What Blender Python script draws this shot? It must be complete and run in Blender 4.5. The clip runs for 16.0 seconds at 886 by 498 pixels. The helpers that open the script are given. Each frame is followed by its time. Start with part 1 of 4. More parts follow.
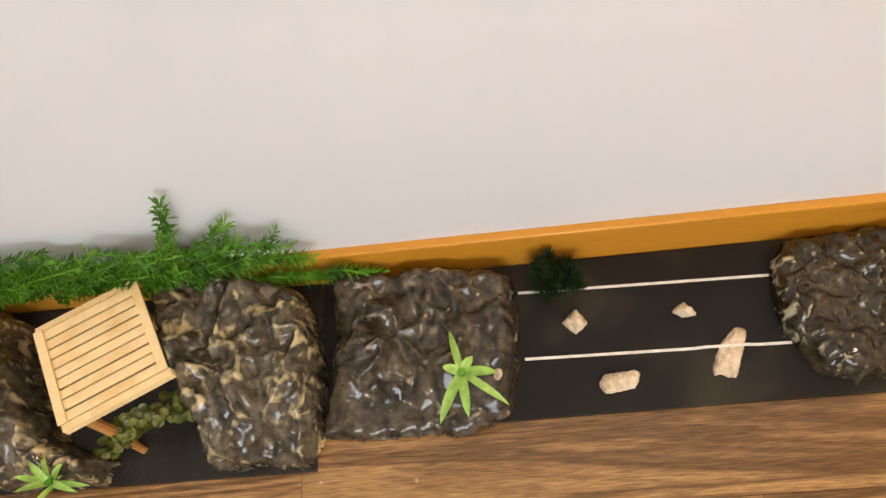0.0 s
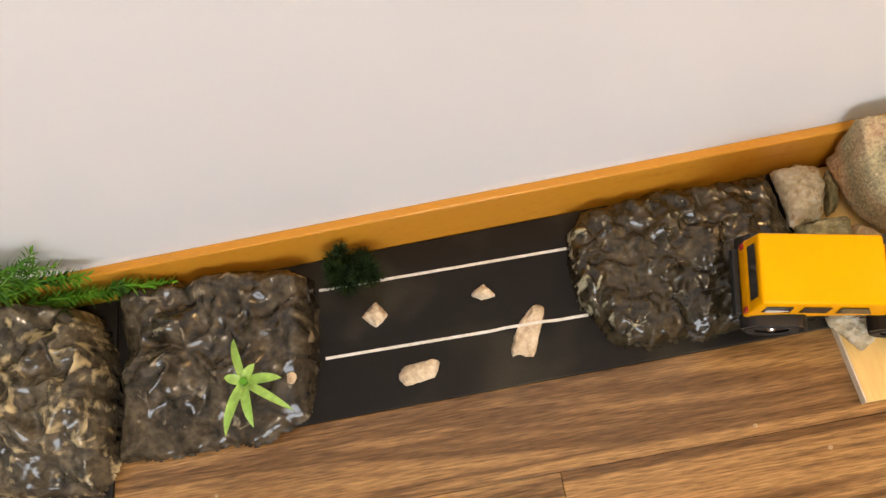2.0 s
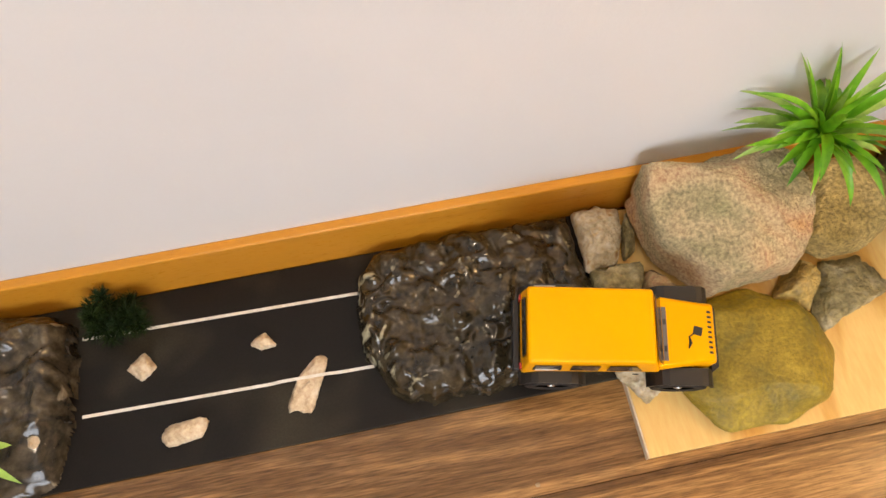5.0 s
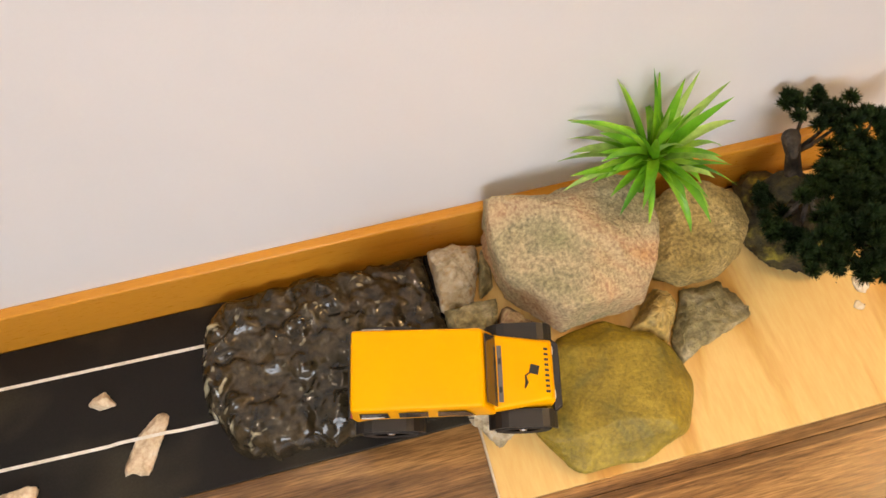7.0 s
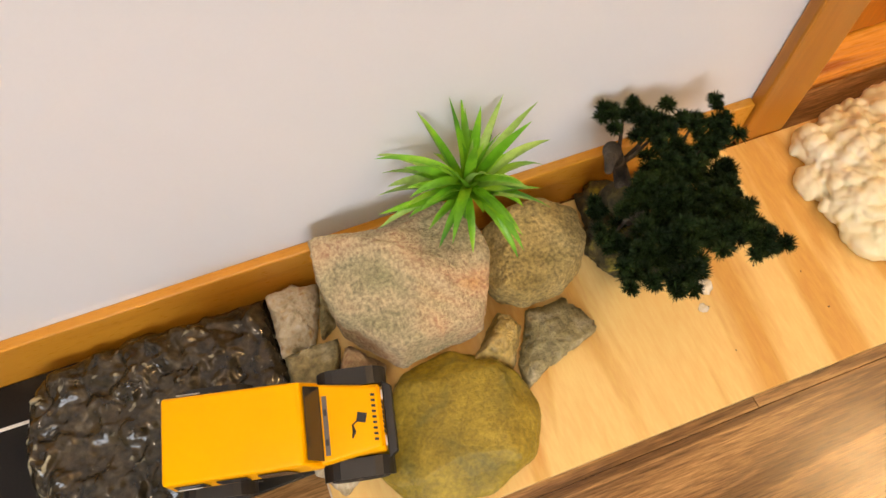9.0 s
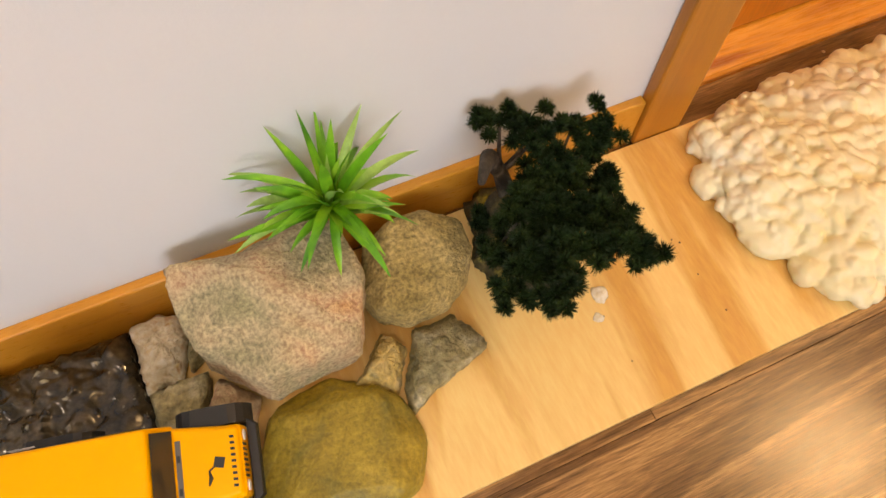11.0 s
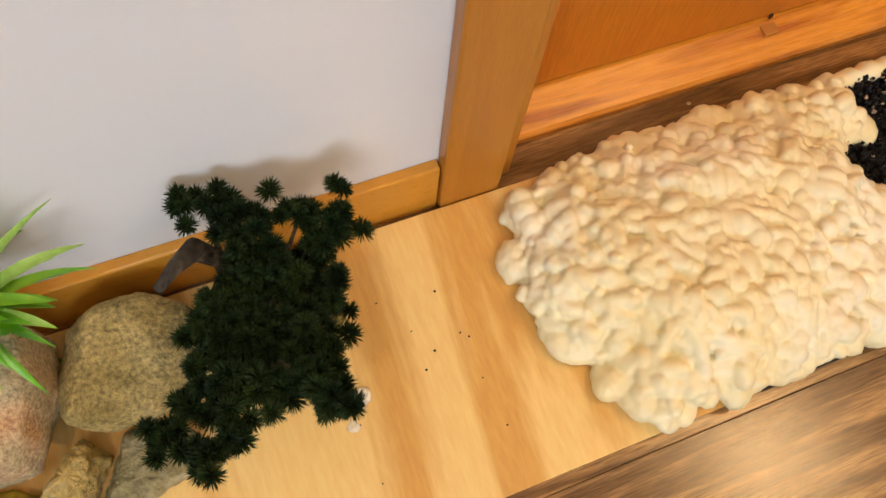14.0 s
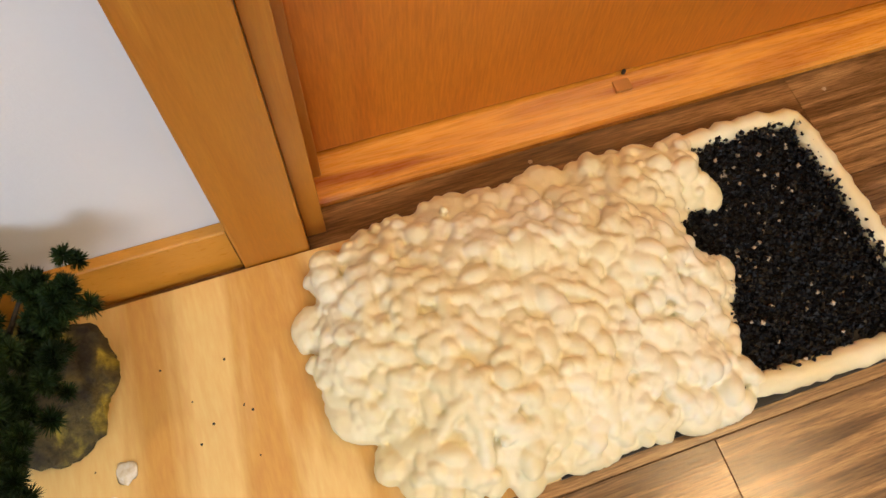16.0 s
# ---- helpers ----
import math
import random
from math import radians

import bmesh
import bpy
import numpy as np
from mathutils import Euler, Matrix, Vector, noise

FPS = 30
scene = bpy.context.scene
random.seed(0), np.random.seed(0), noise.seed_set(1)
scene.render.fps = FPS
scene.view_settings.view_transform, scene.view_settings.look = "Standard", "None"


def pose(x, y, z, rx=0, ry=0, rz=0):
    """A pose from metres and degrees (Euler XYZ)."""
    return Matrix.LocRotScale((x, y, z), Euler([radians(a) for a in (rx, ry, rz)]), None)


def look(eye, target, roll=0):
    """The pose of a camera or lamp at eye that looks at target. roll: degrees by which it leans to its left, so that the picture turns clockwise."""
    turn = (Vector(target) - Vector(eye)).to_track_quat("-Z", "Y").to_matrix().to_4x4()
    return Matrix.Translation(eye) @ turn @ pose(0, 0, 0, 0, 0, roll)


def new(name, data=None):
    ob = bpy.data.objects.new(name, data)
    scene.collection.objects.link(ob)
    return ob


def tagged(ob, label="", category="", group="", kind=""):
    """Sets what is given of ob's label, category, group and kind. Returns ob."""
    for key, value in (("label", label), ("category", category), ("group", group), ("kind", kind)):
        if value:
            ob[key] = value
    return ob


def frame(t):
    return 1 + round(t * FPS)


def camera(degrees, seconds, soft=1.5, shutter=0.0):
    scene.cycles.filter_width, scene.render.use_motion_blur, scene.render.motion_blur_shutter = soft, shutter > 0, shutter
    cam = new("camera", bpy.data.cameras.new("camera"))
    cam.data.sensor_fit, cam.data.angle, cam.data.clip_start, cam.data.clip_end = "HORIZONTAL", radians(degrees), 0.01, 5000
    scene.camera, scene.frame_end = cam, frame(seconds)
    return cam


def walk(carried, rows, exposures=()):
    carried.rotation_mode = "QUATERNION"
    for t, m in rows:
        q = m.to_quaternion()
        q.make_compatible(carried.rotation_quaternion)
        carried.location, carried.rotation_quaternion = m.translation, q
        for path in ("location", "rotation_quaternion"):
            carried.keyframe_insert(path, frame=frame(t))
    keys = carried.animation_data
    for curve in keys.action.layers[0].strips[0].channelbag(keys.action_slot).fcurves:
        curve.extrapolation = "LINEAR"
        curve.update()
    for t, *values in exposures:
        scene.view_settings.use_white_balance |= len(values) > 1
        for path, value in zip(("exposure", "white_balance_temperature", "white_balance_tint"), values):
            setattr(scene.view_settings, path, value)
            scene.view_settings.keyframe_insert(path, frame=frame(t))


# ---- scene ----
cam = camera(63.1, 16.0)
PATH = [
    (0, (0.166, -0.377, 0.797), (-0.005, 0.515, -0.985), -15.4),
    (0.5, (0.228, -0.372, 0.793), (0.082, 0.503, -0.999), -16.2),
    (1, (0.261, -0.378, 0.787), (0.158, 0.492, -1.012), -15.5),
    (1.5, (0.304, -0.379, 0.781), (0.22, 0.476, -1.025), -15.7),
    (2, (0.345, -0.371, 0.76), (0.294, 0.459, -1.059), -14.1),
    (2.5, (0.382, -0.355, 0.741), (0.379, 0.443, -1.093), -10.8),
    (3, (0.418, -0.337, 0.72), (0.461, 0.422, -1.13), -7.5),
    (3.5, (0.444, -0.328, 0.716), (0.518, 0.406, -1.143), -5.2),
    (4, (0.463, -0.327, 0.725), (0.563, 0.412, -1.131), -3.5),
    (6.5, (0.594, -0.362, 0.702), (0.79, 0.539, -1.072), -0.8),
    (7, (0.643, -0.359, 0.697), (0.846, 0.539, -1.078), -1.7),
    (7.5, (0.698, -0.361, 0.69), (0.923, 0.513, -1.095), -1.6),
    (8, (0.715, -0.362, 0.691), (0.986, 0.496, -1.095), -0.2),
    (8.5, (0.743, -0.356, 0.695), (1.044, 0.499, -1.087), 0.1),
    (11, (0.853, -0.343, 0.666), (1.277, 0.448, -1.121), 4.2),
    (11.5, (0.894, -0.338, 0.653), (1.335, 0.416, -1.146), 6.6),
    (12, (0.941, -0.332, 0.643), (1.374, 0.402, -1.166), 7.0),
    (12.5, (0.997, -0.314, 0.633), (1.408, 0.396, -1.191), 6.7),
    (13, (1.043, -0.282, 0.624), (1.45, 0.388, -1.216), 8.2),
    (13.5, (1.078, -0.281, 0.622), (1.468, 0.4, -1.217), 7.7),
    (14, (1.117, -0.282, 0.623), (1.502, 0.391, -1.22), 9.2),
    (14.5, (1.173, -0.279, 0.621), (1.553, 0.392, -1.225), 10.1),
    (15, (1.224, -0.285, 0.619), (1.586, 0.407, -1.222), 8.8),
    (15.5, (1.277, -0.292, 0.617), (1.621, 0.412, -1.223), 7.7),
    (16, (1.323, -0.299, 0.62), (1.658, 0.434, -1.21), 6.0),
]
walk(cam, [(t, look(eye, target, roll)) for t, eye, target, roll in PATH],
     [(0.0, 0.10, 6900, 15), (4.0, 0.07, 7050, 18), (8.5, 0.01, 7000, 18), (11.0, -0.07, 7050, 19), (13.5, -0.16, 6600, 15), (16.0, -0.17, 6100, 13)])

# ---- light ----
world = bpy.data.worlds.new("world")
scene.world = world
world.use_nodes = True
sky = world.node_tree.nodes.new("ShaderNodeTexSky")
sky.sky_type, sky.sun_disc = "NISHITA", False
sky.sun_elevation, sky.sun_rotation = radians(35), radians(200)
world.node_tree.links.new(sky.outputs[0], world.node_tree.nodes["Background"].inputs[0])
world.node_tree.nodes["Background"].inputs[1].default_value = 0.10
scene.view_settings.exposure = 0.0


def lamp(name, kind, m, energy, colour, size=0.1, size_y=None):
    data = bpy.data.lights.new(name, kind)
    data.energy, data.color = energy, colour
    if kind == "AREA":
        data.size = size
        if size_y:
            data.shape, data.size_y = "RECTANGLE", size_y
    else:
        data.shadow_soft_size = size
    ob = new(name, data)
    ob.matrix_world = m
    return ob


# cool daylight through an unseen, assumed window opposite, and two warm lamps overhead
lamp("window_light", "AREA", look((0.25, -2.98, 1.45), (0.3, 0.0, 0.2)), 58, (0.76, 0.89, 1.0), 1.7, 1.2)
lamp("lamp_light", "POINT", pose(2.59, -0.52, 2.22), 43, (1.0, 0.65, 0.28), 0.12)
# unseen second lamp, added to fill in more light from above
lamp("lamp_light", "POINT", pose(0.45, -1.05, 2.22), 27, (1.0, 0.86, 0.66), 0.06)


# ---- materials ----
def surface(name, colours, scale=8.0, rough=0.6, stretch=(1, 1, 1), bump=0.2, fine=90.0, fine_mix=0.35, metal=0.0,
            spread=0.0, rough_vary=0.12, distort=0.4, bump_dist=0.002, coat=0.0, detail=6.0, spec=0.5):
    """Base colours blended by a broad noise, darkened and lightened by a fine one, with fine relief."""
    m = bpy.data.materials.new(name)
    m.use_nodes = True
    nt = m.node_tree
    n, link = nt.nodes, nt.links.new
    b = n["Principled BSDF"]
    b.inputs["Metallic"].default_value = metal
    b.inputs["Coat Weight"].default_value = coat
    b.inputs["Specular IOR Level"].default_value = spec
    co = n.new("ShaderNodeTexCoord")
    mp = n.new("ShaderNodeMapping")
    mp.inputs["Scale"].default_value = stretch
    link(co.outputs["Object"], mp.inputs[0])
    vec = mp.outputs[0]
    if spread:
        info = n.new("ShaderNodeObjectInfo")
        mul = n.new("ShaderNodeVectorMath")
        mul.operation = "MULTIPLY_ADD"
        link(info.outputs["Random"], mul.inputs[0])
        mul.inputs[1].default_value = (spread, spread * 1.7, spread * 0.6)
        link(vec, mul.inputs[2])
        vec = mul.outputs[0]
    a = n.new("ShaderNodeTexNoise")
    a.inputs["Scale"].default_value, a.inputs["Detail"].default_value, a.inputs["Distortion"].default_value = scale, detail, distort
    link(vec, a.inputs["Vector"])
    ramp = n.new("ShaderNodeValToRGB")
    e = ramp.color_ramp.elements
    k = len(colours)
    while len(e) < k:
        e.new(0.5)
    for i, c in enumerate(colours):
        e[i].position = 0.3 + 0.4 * i / max(1, k - 1)
        e[i].color = (*c, 1)
    link(a.outputs["Fac"], ramp.inputs[0])
    f = n.new("ShaderNodeTexNoise")
    f.inputs["Scale"].default_value, f.inputs["Detail"].default_value, f.inputs["Roughness"].default_value = fine, 6, 0.62
    link(vec, f.inputs["Vector"])
    mix = n.new("ShaderNodeMixRGB")
    mix.blend_type = "OVERLAY"
    mix.inputs[0].default_value = fine_mix
    link(ramp.outputs[0], mix.inputs[1])
    grain = n.new("ShaderNodeMapRange")
    grain.inputs["From Min"].default_value, grain.inputs["From Max"].default_value = 0.34, 0.66
    link(f.outputs["Fac"], grain.inputs[0])
    link(grain.outputs[0], mix.inputs[2])
    link(mix.outputs[0], b.inputs["Base Color"])
    rr = n.new("ShaderNodeMapRange")
    rr.inputs["To Min"].default_value, rr.inputs["To Max"].default_value = max(0.02, rough - rough_vary), min(1, rough + rough_vary)
    link(f.outputs["Fac"], rr.inputs[0])
    link(rr.outputs[0], b.inputs["Roughness"])
    if bump:
        bp = n.new("ShaderNodeBump")
        bp.inputs["Strength"].default_value, bp.inputs["Distance"].default_value = bump, bump_dist
        link(f.outputs["Fac"], bp.inputs["Height"])
        link(bp.outputs[0], b.inputs["Normal"])
    return m


def wood(name, dark, light, along=(2, 60, 60), scale=1.0, rough=0.45, spread=0.0, rings=3.0, bump=0.15, bands=0.5, spec=0.5, fine=6.0, fine_mix=0.2):
    """Wood: broad cathedral bands bent by a noise, with fine fibres along the grain."""
    m = surface(name, [dark, tuple((p + q) / 2 for p, q in zip(dark, light)), light], scale, rough, along, bump, fine, fine_mix, 0, spread, 0.1, 1.2, 0.0006, spec=spec)
    nt = m.node_tree
    n, link = nt.nodes, nt.links.new
    noise_a = [x for x in n if x.bl_idname == "ShaderNodeTexNoise"][0]
    ramp = [x for x in n if x.bl_idname == "ShaderNodeValToRGB"][0]
    mul = n.new("ShaderNodeMath")
    mul.operation, mul.inputs[1].default_value = "MULTIPLY", rings
    fr = n.new("ShaderNodeMath")
    fr.operation, fr.inputs[1].default_value = "PINGPONG", 1.0
    mixv = n.new("ShaderNodeMix")
    mixv.inputs[0].default_value = bands
    link(noise_a.outputs["Fac"], mul.inputs[0])
    link(mul.outputs[0], fr.inputs[0])
    link(noise_a.outputs["Fac"], mixv.inputs[2])
    link(fr.outputs[0], mixv.inputs[3])
    link(mixv.outputs[0], ramp.inputs[0])
    return m


def glossy_rock(name, dark, mid, pale, pale_at=0.56, rough=0.22, strew=40.0, rim=None):
    """Painted and varnished modelled rock: mottled dark tones, a paler colour on raised parts."""
    m = surface(name, [dark, mid, dark, mid], 24, rough, bump=0.05, fine=120, fine_mix=0.4, rough_vary=0.10, bump_dist=0.002)
    nt = m.node_tree
    n, link = nt.nodes, nt.links.new
    b = n["Principled BSDF"]
    old = b.inputs["Base Color"].links[0].from_socket
    g = n.new("ShaderNodeNewGeometry")
    patch = n.new("ShaderNodeTexNoise")
    patch.inputs["Scale"].default_value, patch.inputs["Detail"].default_value = strew, 4
    add = n.new("ShaderNodeMath")
    add.operation = "MULTIPLY_ADD"
    add.inputs[1].default_value = 1.5
    link(g.outputs["Pointiness"], add.inputs[0])
    link(patch.outputs["Fac"], add.inputs[2])
    patch.inputs["Distortion"].default_value = 0.6
    link(n["Texture Coordinate"].outputs["Object"], patch.inputs["Vector"])
    if rim is not None:
        # rubbed paint along the mound's outer end
        where = n.new("ShaderNodeSeparateXYZ")
        link(n["Texture Coordinate"].outputs["Object"], where.inputs[0])
        band = n.new("ShaderNodeMapRange")
        band.inputs["From Min"].default_value, band.inputs["From Max"].default_value = rim, rim - 0.06
        band.inputs["To Max"].default_value = 0.20
        link(where.outputs[0], band.inputs[0])
        more = n.new("ShaderNodeMath")
        link(add.outputs[0], more.inputs[0])
        link(band.outputs[0], more.inputs[1])
        add = more
    cut = n.new("ShaderNodeMapRange")
    cut.inputs["From Min"].default_value, cut.inputs["From Max"].default_value = pale_at, pale_at + 0.13
    link(add.outputs[0], cut.inputs[0])
    mix = n.new("ShaderNodeMixRGB")
    link(cut.outputs[0], mix.inputs[0])
    link(old, mix.inputs[1])
    mix.inputs[2].default_value = (*pale, 1)
    link(mix.outputs[0], b.inputs["Base Color"])
    return m


def plain(name, colour, rough=0.5, metal=0.0, coat=0.0):
    return surface(name, [tuple(c * 0.93 for c in colour), colour], 20, rough, bump=0.05, fine=200, fine_mix=0.03, metal=metal, coat=coat, rough_vary=0.05)


WALL = surface("white_wall_paint", [(0.705, 0.715, 0.725), (0.75, 0.76, 0.77)], 3, 0.62, bump=0.08, fine=260, fine_mix=0.015)
CEIL = surface("ceiling_paint", [(0.78, 0.77, 0.74), (0.8, 0.79, 0.77)], 3, 0.8, bump=0.05, fine=200, fine_mix=0.015)
TRIM = wood("varnished_pine_trim", (0.50, 0.19, 0.014), (0.66, 0.30, 0.030), (3, 30, 30), 1.0, 0.3, rings=2.5, bands=0.35, fine=25.0, fine_mix=0.07)
ARCH = wood("varnished_pine_architrave", (0.40, 0.140, 0.011), (0.53, 0.225, 0.024), (26, 26, 2.5), 1.0, 0.33, rings=3.5, bands=0.4, fine=25.0, fine_mix=0.07)
DOORWOOD = wood("stained_door_veneer", (0.42, 0.105, 0.007), (0.55, 0.17, 0.012), (14, 14, 1.2), 1.0, 0.36, rings=2.0, bands=0.3, fine=30.0, fine_mix=0.15)
SILLWOOD = wood("stained_pine_sill", (0.40, 0.105, 0.006), (0.76, 0.31, 0.030), (1.6, 30, 30), 1.0, 0.28, rings=6.0, bands=0.45, fine=25.0, fine_mix=0.06)
FLOORWOOD = wood("oak_laminate", (0.135, 0.066, 0.022), (0.365, 0.200, 0.074), (0.7, 12, 12), 1.0, 0.19, spread=13.0, rings=14.0, bands=0.52, bump=0.2, fine=55.0, fine_mix=0.46, spec=0.5)
PLY = wood("pine_plywood", (0.66, 0.36, 0.085), (0.83, 0.58, 0.215), (8, 1.3, 8), 0.9, 0.5, rings=6.0, bands=0.8, fine=30.0, fine_mix=0.10)
PLYEDGE = surface("plywood_edge", [(0.72, 0.60, 0.44), (0.8, 0.72, 0.58)], 40, 0.7, (1, 1, 8), fine=200)
BRIDGEWOOD = wood("pale_craft_timber", (0.76, 0.49, 0.19), (0.90, 0.69, 0.37), (30, 30, 30), 0.6, 0.5, spread=5.0, rings=2.0, bands=0.3, fine_mix=0.08)
LEGWOOD = wood("orange_stained_timber", (0.36, 0.16, 0.04), (0.55, 0.27, 0.08), (40, 40, 5), 1.0, 0.5)
ASPHALT = surface("black_sanded_road", [(0.0085, 0.0072, 0.0066), (0.011, 0.0094, 0.0083), (0.036, 0.031, 0.021)], 8, 0.5, bump=0.12, fine=500, fine_mix=0.2, bump_dist=0.0008, spec=0.22, detail=2)
BOARD = surface("black_painted_board", [(0.012, 0.011, 0.010), (0.030, 0.026, 0.022)], 14, 0.45, bump=0.2, fine=150, fine_mix=0.3, spec=0.3)
LINE = surface("white_road_tape", [(0.72, 0.69, 0.62), (0.8, 0.77, 0.7)], 30, 0.5, bump=0.05)
ROCK_B = glossy_rock("varnished_tan_rock", (0.040, 0.034, 0.024), (0.120, 0.098, 0.064), (0.50, 0.40, 0.22), 1.305, 0.15, 45)
ROCK_C = glossy_rock("varnished_dark_rock", (0.026, 0.021, 0.014), (0.088, 0.068, 0.042), (0.40, 0.34, 0.24), 1.39, 0.15, 50)
ROCK_D = glossy_rock("varnished_black_rock", (0.022, 0.017, 0.009), (0.060, 0.044, 0.023), (0.46, 0.43, 0.29), 1.40, 0.14, 60, rim=-0.055)
STONE_PALE = surface("pale_limestone", [(0.46, 0.33, 0.20), (0.68, 0.55, 0.38), (0.78, 0.68, 0.53)], 60, 0.8, bump=0.5, fine=260, fine_mix=0.25)
STONE_PINK = surface("pink_grey_granite", [(0.33, 0.31, 0.16), (0.52, 0.43, 0.25), (0.64, 0.45, 0.26), (0.58, 0.27, 0.08)], 9, 0.85, bump=1.0, fine=290, fine_mix=0.42, bump_dist=0.004, distort=1.0, detail=10)
STONE_ROUND = surface("ochre_flecked_granite", [(0.24, 0.18, 0.05), (0.46, 0.34, 0.12), (0.60, 0.47, 0.21)], 16, 0.85, bump=1.0, fine=260, fine_mix=0.44, bump_dist=0.004, detail=10)
STONE_OLIVE = surface("olive_river_stone", [(0.16, 0.15, 0.035), (0.27, 0.20, 0.020), (0.39, 0.29, 0.035), (0.25, 0.24, 0.08)], 12, 0.42, bump=0.6, fine=220, fine_mix=0.28, bump_dist=0.003, detail=10, distort=0.8)
STONE_GREY = surface("grey_cleft_stone", [(0.19, 0.17, 0.08), (0.36, 0.30, 0.14), (0.48, 0.43, 0.27)], 50, 0.55, bump=0.9, fine=150, fine_mix=0.36, bump_dist=0.006)
STONE_SAND = surface("sandy_quartz_stone", [(0.44, 0.35, 0.19), (0.74, 0.63, 0.43), (0.80, 0.71, 0.53), (0.62, 0.40, 0.15)], 55, 0.6, bump=0.9, fine=150, fine_mix=0.36, bump_dist=0.006)
STONE_ROSE = surface("rosy_sandstone", [(0.52, 0.34, 0.17), (0.74, 0.52, 0.29)], 50, 0.65, bump=0.8, fine=150, fine_mix=0.36, bump_dist=0.006)
STONE_GOLD = surface("golden_brown_stone", [(0.26, 0.19, 0.06), (0.50, 0.35, 0.10), (0.46, 0.37, 0.18)], 55, 0.5, bump=0.8, fine=150, fine_mix=0.36, bump_dist=0.006)
FOAM = surface("cream_expanding_foam", [(0.79, 0.67, 0.36), (0.84, 0.75, 0.47), (0.86, 0.81, 0.62)], 11, 0.42, bump=0.12, fine=160, fine_mix=0.03)
FOAM.node_tree.nodes["Principled BSDF"].inputs["Subsurface Weight"].default_value = 0.15
FOAM.node_tree.nodes["Principled BSDF"].inputs["Subsurface Radius"].default_value = (1.0, 0.7, 0.35)
FOAM.node_tree.nodes["Principled BSDF"].inputs["Subsurface Scale"].default_value = 0.004
GRAVEL = surface("black_aquarium_gravel", [(0.004, 0.004, 0.0043), (0.011, 0.011, 0.012)], 120, 0.42, bump=0.2, fine=400, spec=0.2)
GRAVEL_TAN = surface("tan_gravel", [(0.35, 0.26, 0.15), (0.55, 0.45, 0.32)], 120, 0.6, bump=0.2, fine=400)
LEAF = surface("bright_green_leaf", [(0.045, 0.21, 0.006), (0.15, 0.43, 0.014), (0.33, 0.60, 0.035)], 22, 0.4, bump=0.1, fine=120, fine_mix=0.1, spread=3.0)
LEAF_LIGHT = surface("pale_green_leaf", [(0.22, 0.42, 0.06), (0.36, 0.55, 0.12)], 22, 0.42, bump=0.1, fine=120, fine_mix=0.2, spread=3.0)
FERN = surface("garland_green", [(0.028, 0.11, 0.006), (0.080, 0.26, 0.012), (0.16, 0.36, 0.022)], 30, 0.5, bump=0.1, fine=160, fine_mix=0.15)
PINE = surface("dark_pine_needle", [(0.006, 0.015, 0.0035), (0.013, 0.030, 0.007), (0.032, 0.056, 0.012)], 40, 0.55, bump=0.05, fine=160, fine_mix=0.12, spec=0.2)
OLIVELEAF = surface("olive_button_leaf", [(0.06, 0.085, 0.012), (0.13, 0.16, 0.03), (0.22, 0.22, 0.07)], 60, 0.45, bump=0.1, fine=160, fine_mix=0.3)
BARK = surface("knotty_bark", [(0.018, 0.014, 0.009), (0.06, 0.045, 0.03), (0.16, 0.135, 0.10)], 70, 0.8, bump=1.0, fine=160, fine_mix=0.4, bump_dist=0.004)
MOSS = surface("mossy_base_rock", [(0.02, 0.015, 0.008), (0.055, 0.042, 0.016), (0.10, 0.078, 0.020), (0.36, 0.29, 0.03)], 36, 0.8, bump=0.9, fine=160, fine_mix=0.4, bump_dist=0.004)
YELLOW = surface("glossy_yellow_body_paint", [(0.98, 0.425, 0.0006), (0.99, 0.455, 0.0008)], 12, 0.34, bump=0.0, fine=200, fine_mix=0.01, rough_vary=0.04, coat=0.0, spec=0.12)
BLACKPLASTIC = plain("black_plastic", (0.014, 0.014, 0.015), 0.45)
RUBBER = surface("black_rubber", [(0.012, 0.012, 0.012), (0.022, 0.022, 0.022)], 60, 0.7, bump=0.2, fine=300)
DARKGLASS = plain("smoked_window", (0.03, 0.028, 0.026), 0.12)
GREYTAPE = plain("grey_cowl_strip", (0.14, 0.12, 0.11), 0.5)
REDPLASTIC = plain("red_plastic", (0.5, 0.03, 0.02), 0.4)
WHITEPLASTIC = plain("white_plastic", (0.75, 0.73, 0.7), 0.4)
CHROME = plain("dull_metal", (0.45, 0.44, 0.42), 0.35, 1.0)
GLUE = surface("dried_foam_spill", [(0.74, 0.66, 0.48), (0.8, 0.74, 0.6)], 60, 0.5, bump=0.2, fine=200)
CRUMB = plain("tan_crumb", (0.5, 0.34, 0.18), 0.8)
TAPE = plain("clear_tape", (0.52, 0.21, 0.045), 0.3)
DARKCRUMB = plain("dark_crumb", (0.03, 0.028, 0.02), 0.8)


# ---- building helpers ----
def part(name, bm, material, parent=None, label="", smooth=False):
    me = bpy.data.meshes.new(name)
    bm.to_mesh(me)
    bm.free()
    me.materials.append(material)
    if smooth:
        me.polygons.foreach_set("use_smooth", [True] * len(me.polygons))
    ob = new(name, me)
    if parent:
        ob.parent = parent
    if label:
        tagged(ob, label)
    return ob


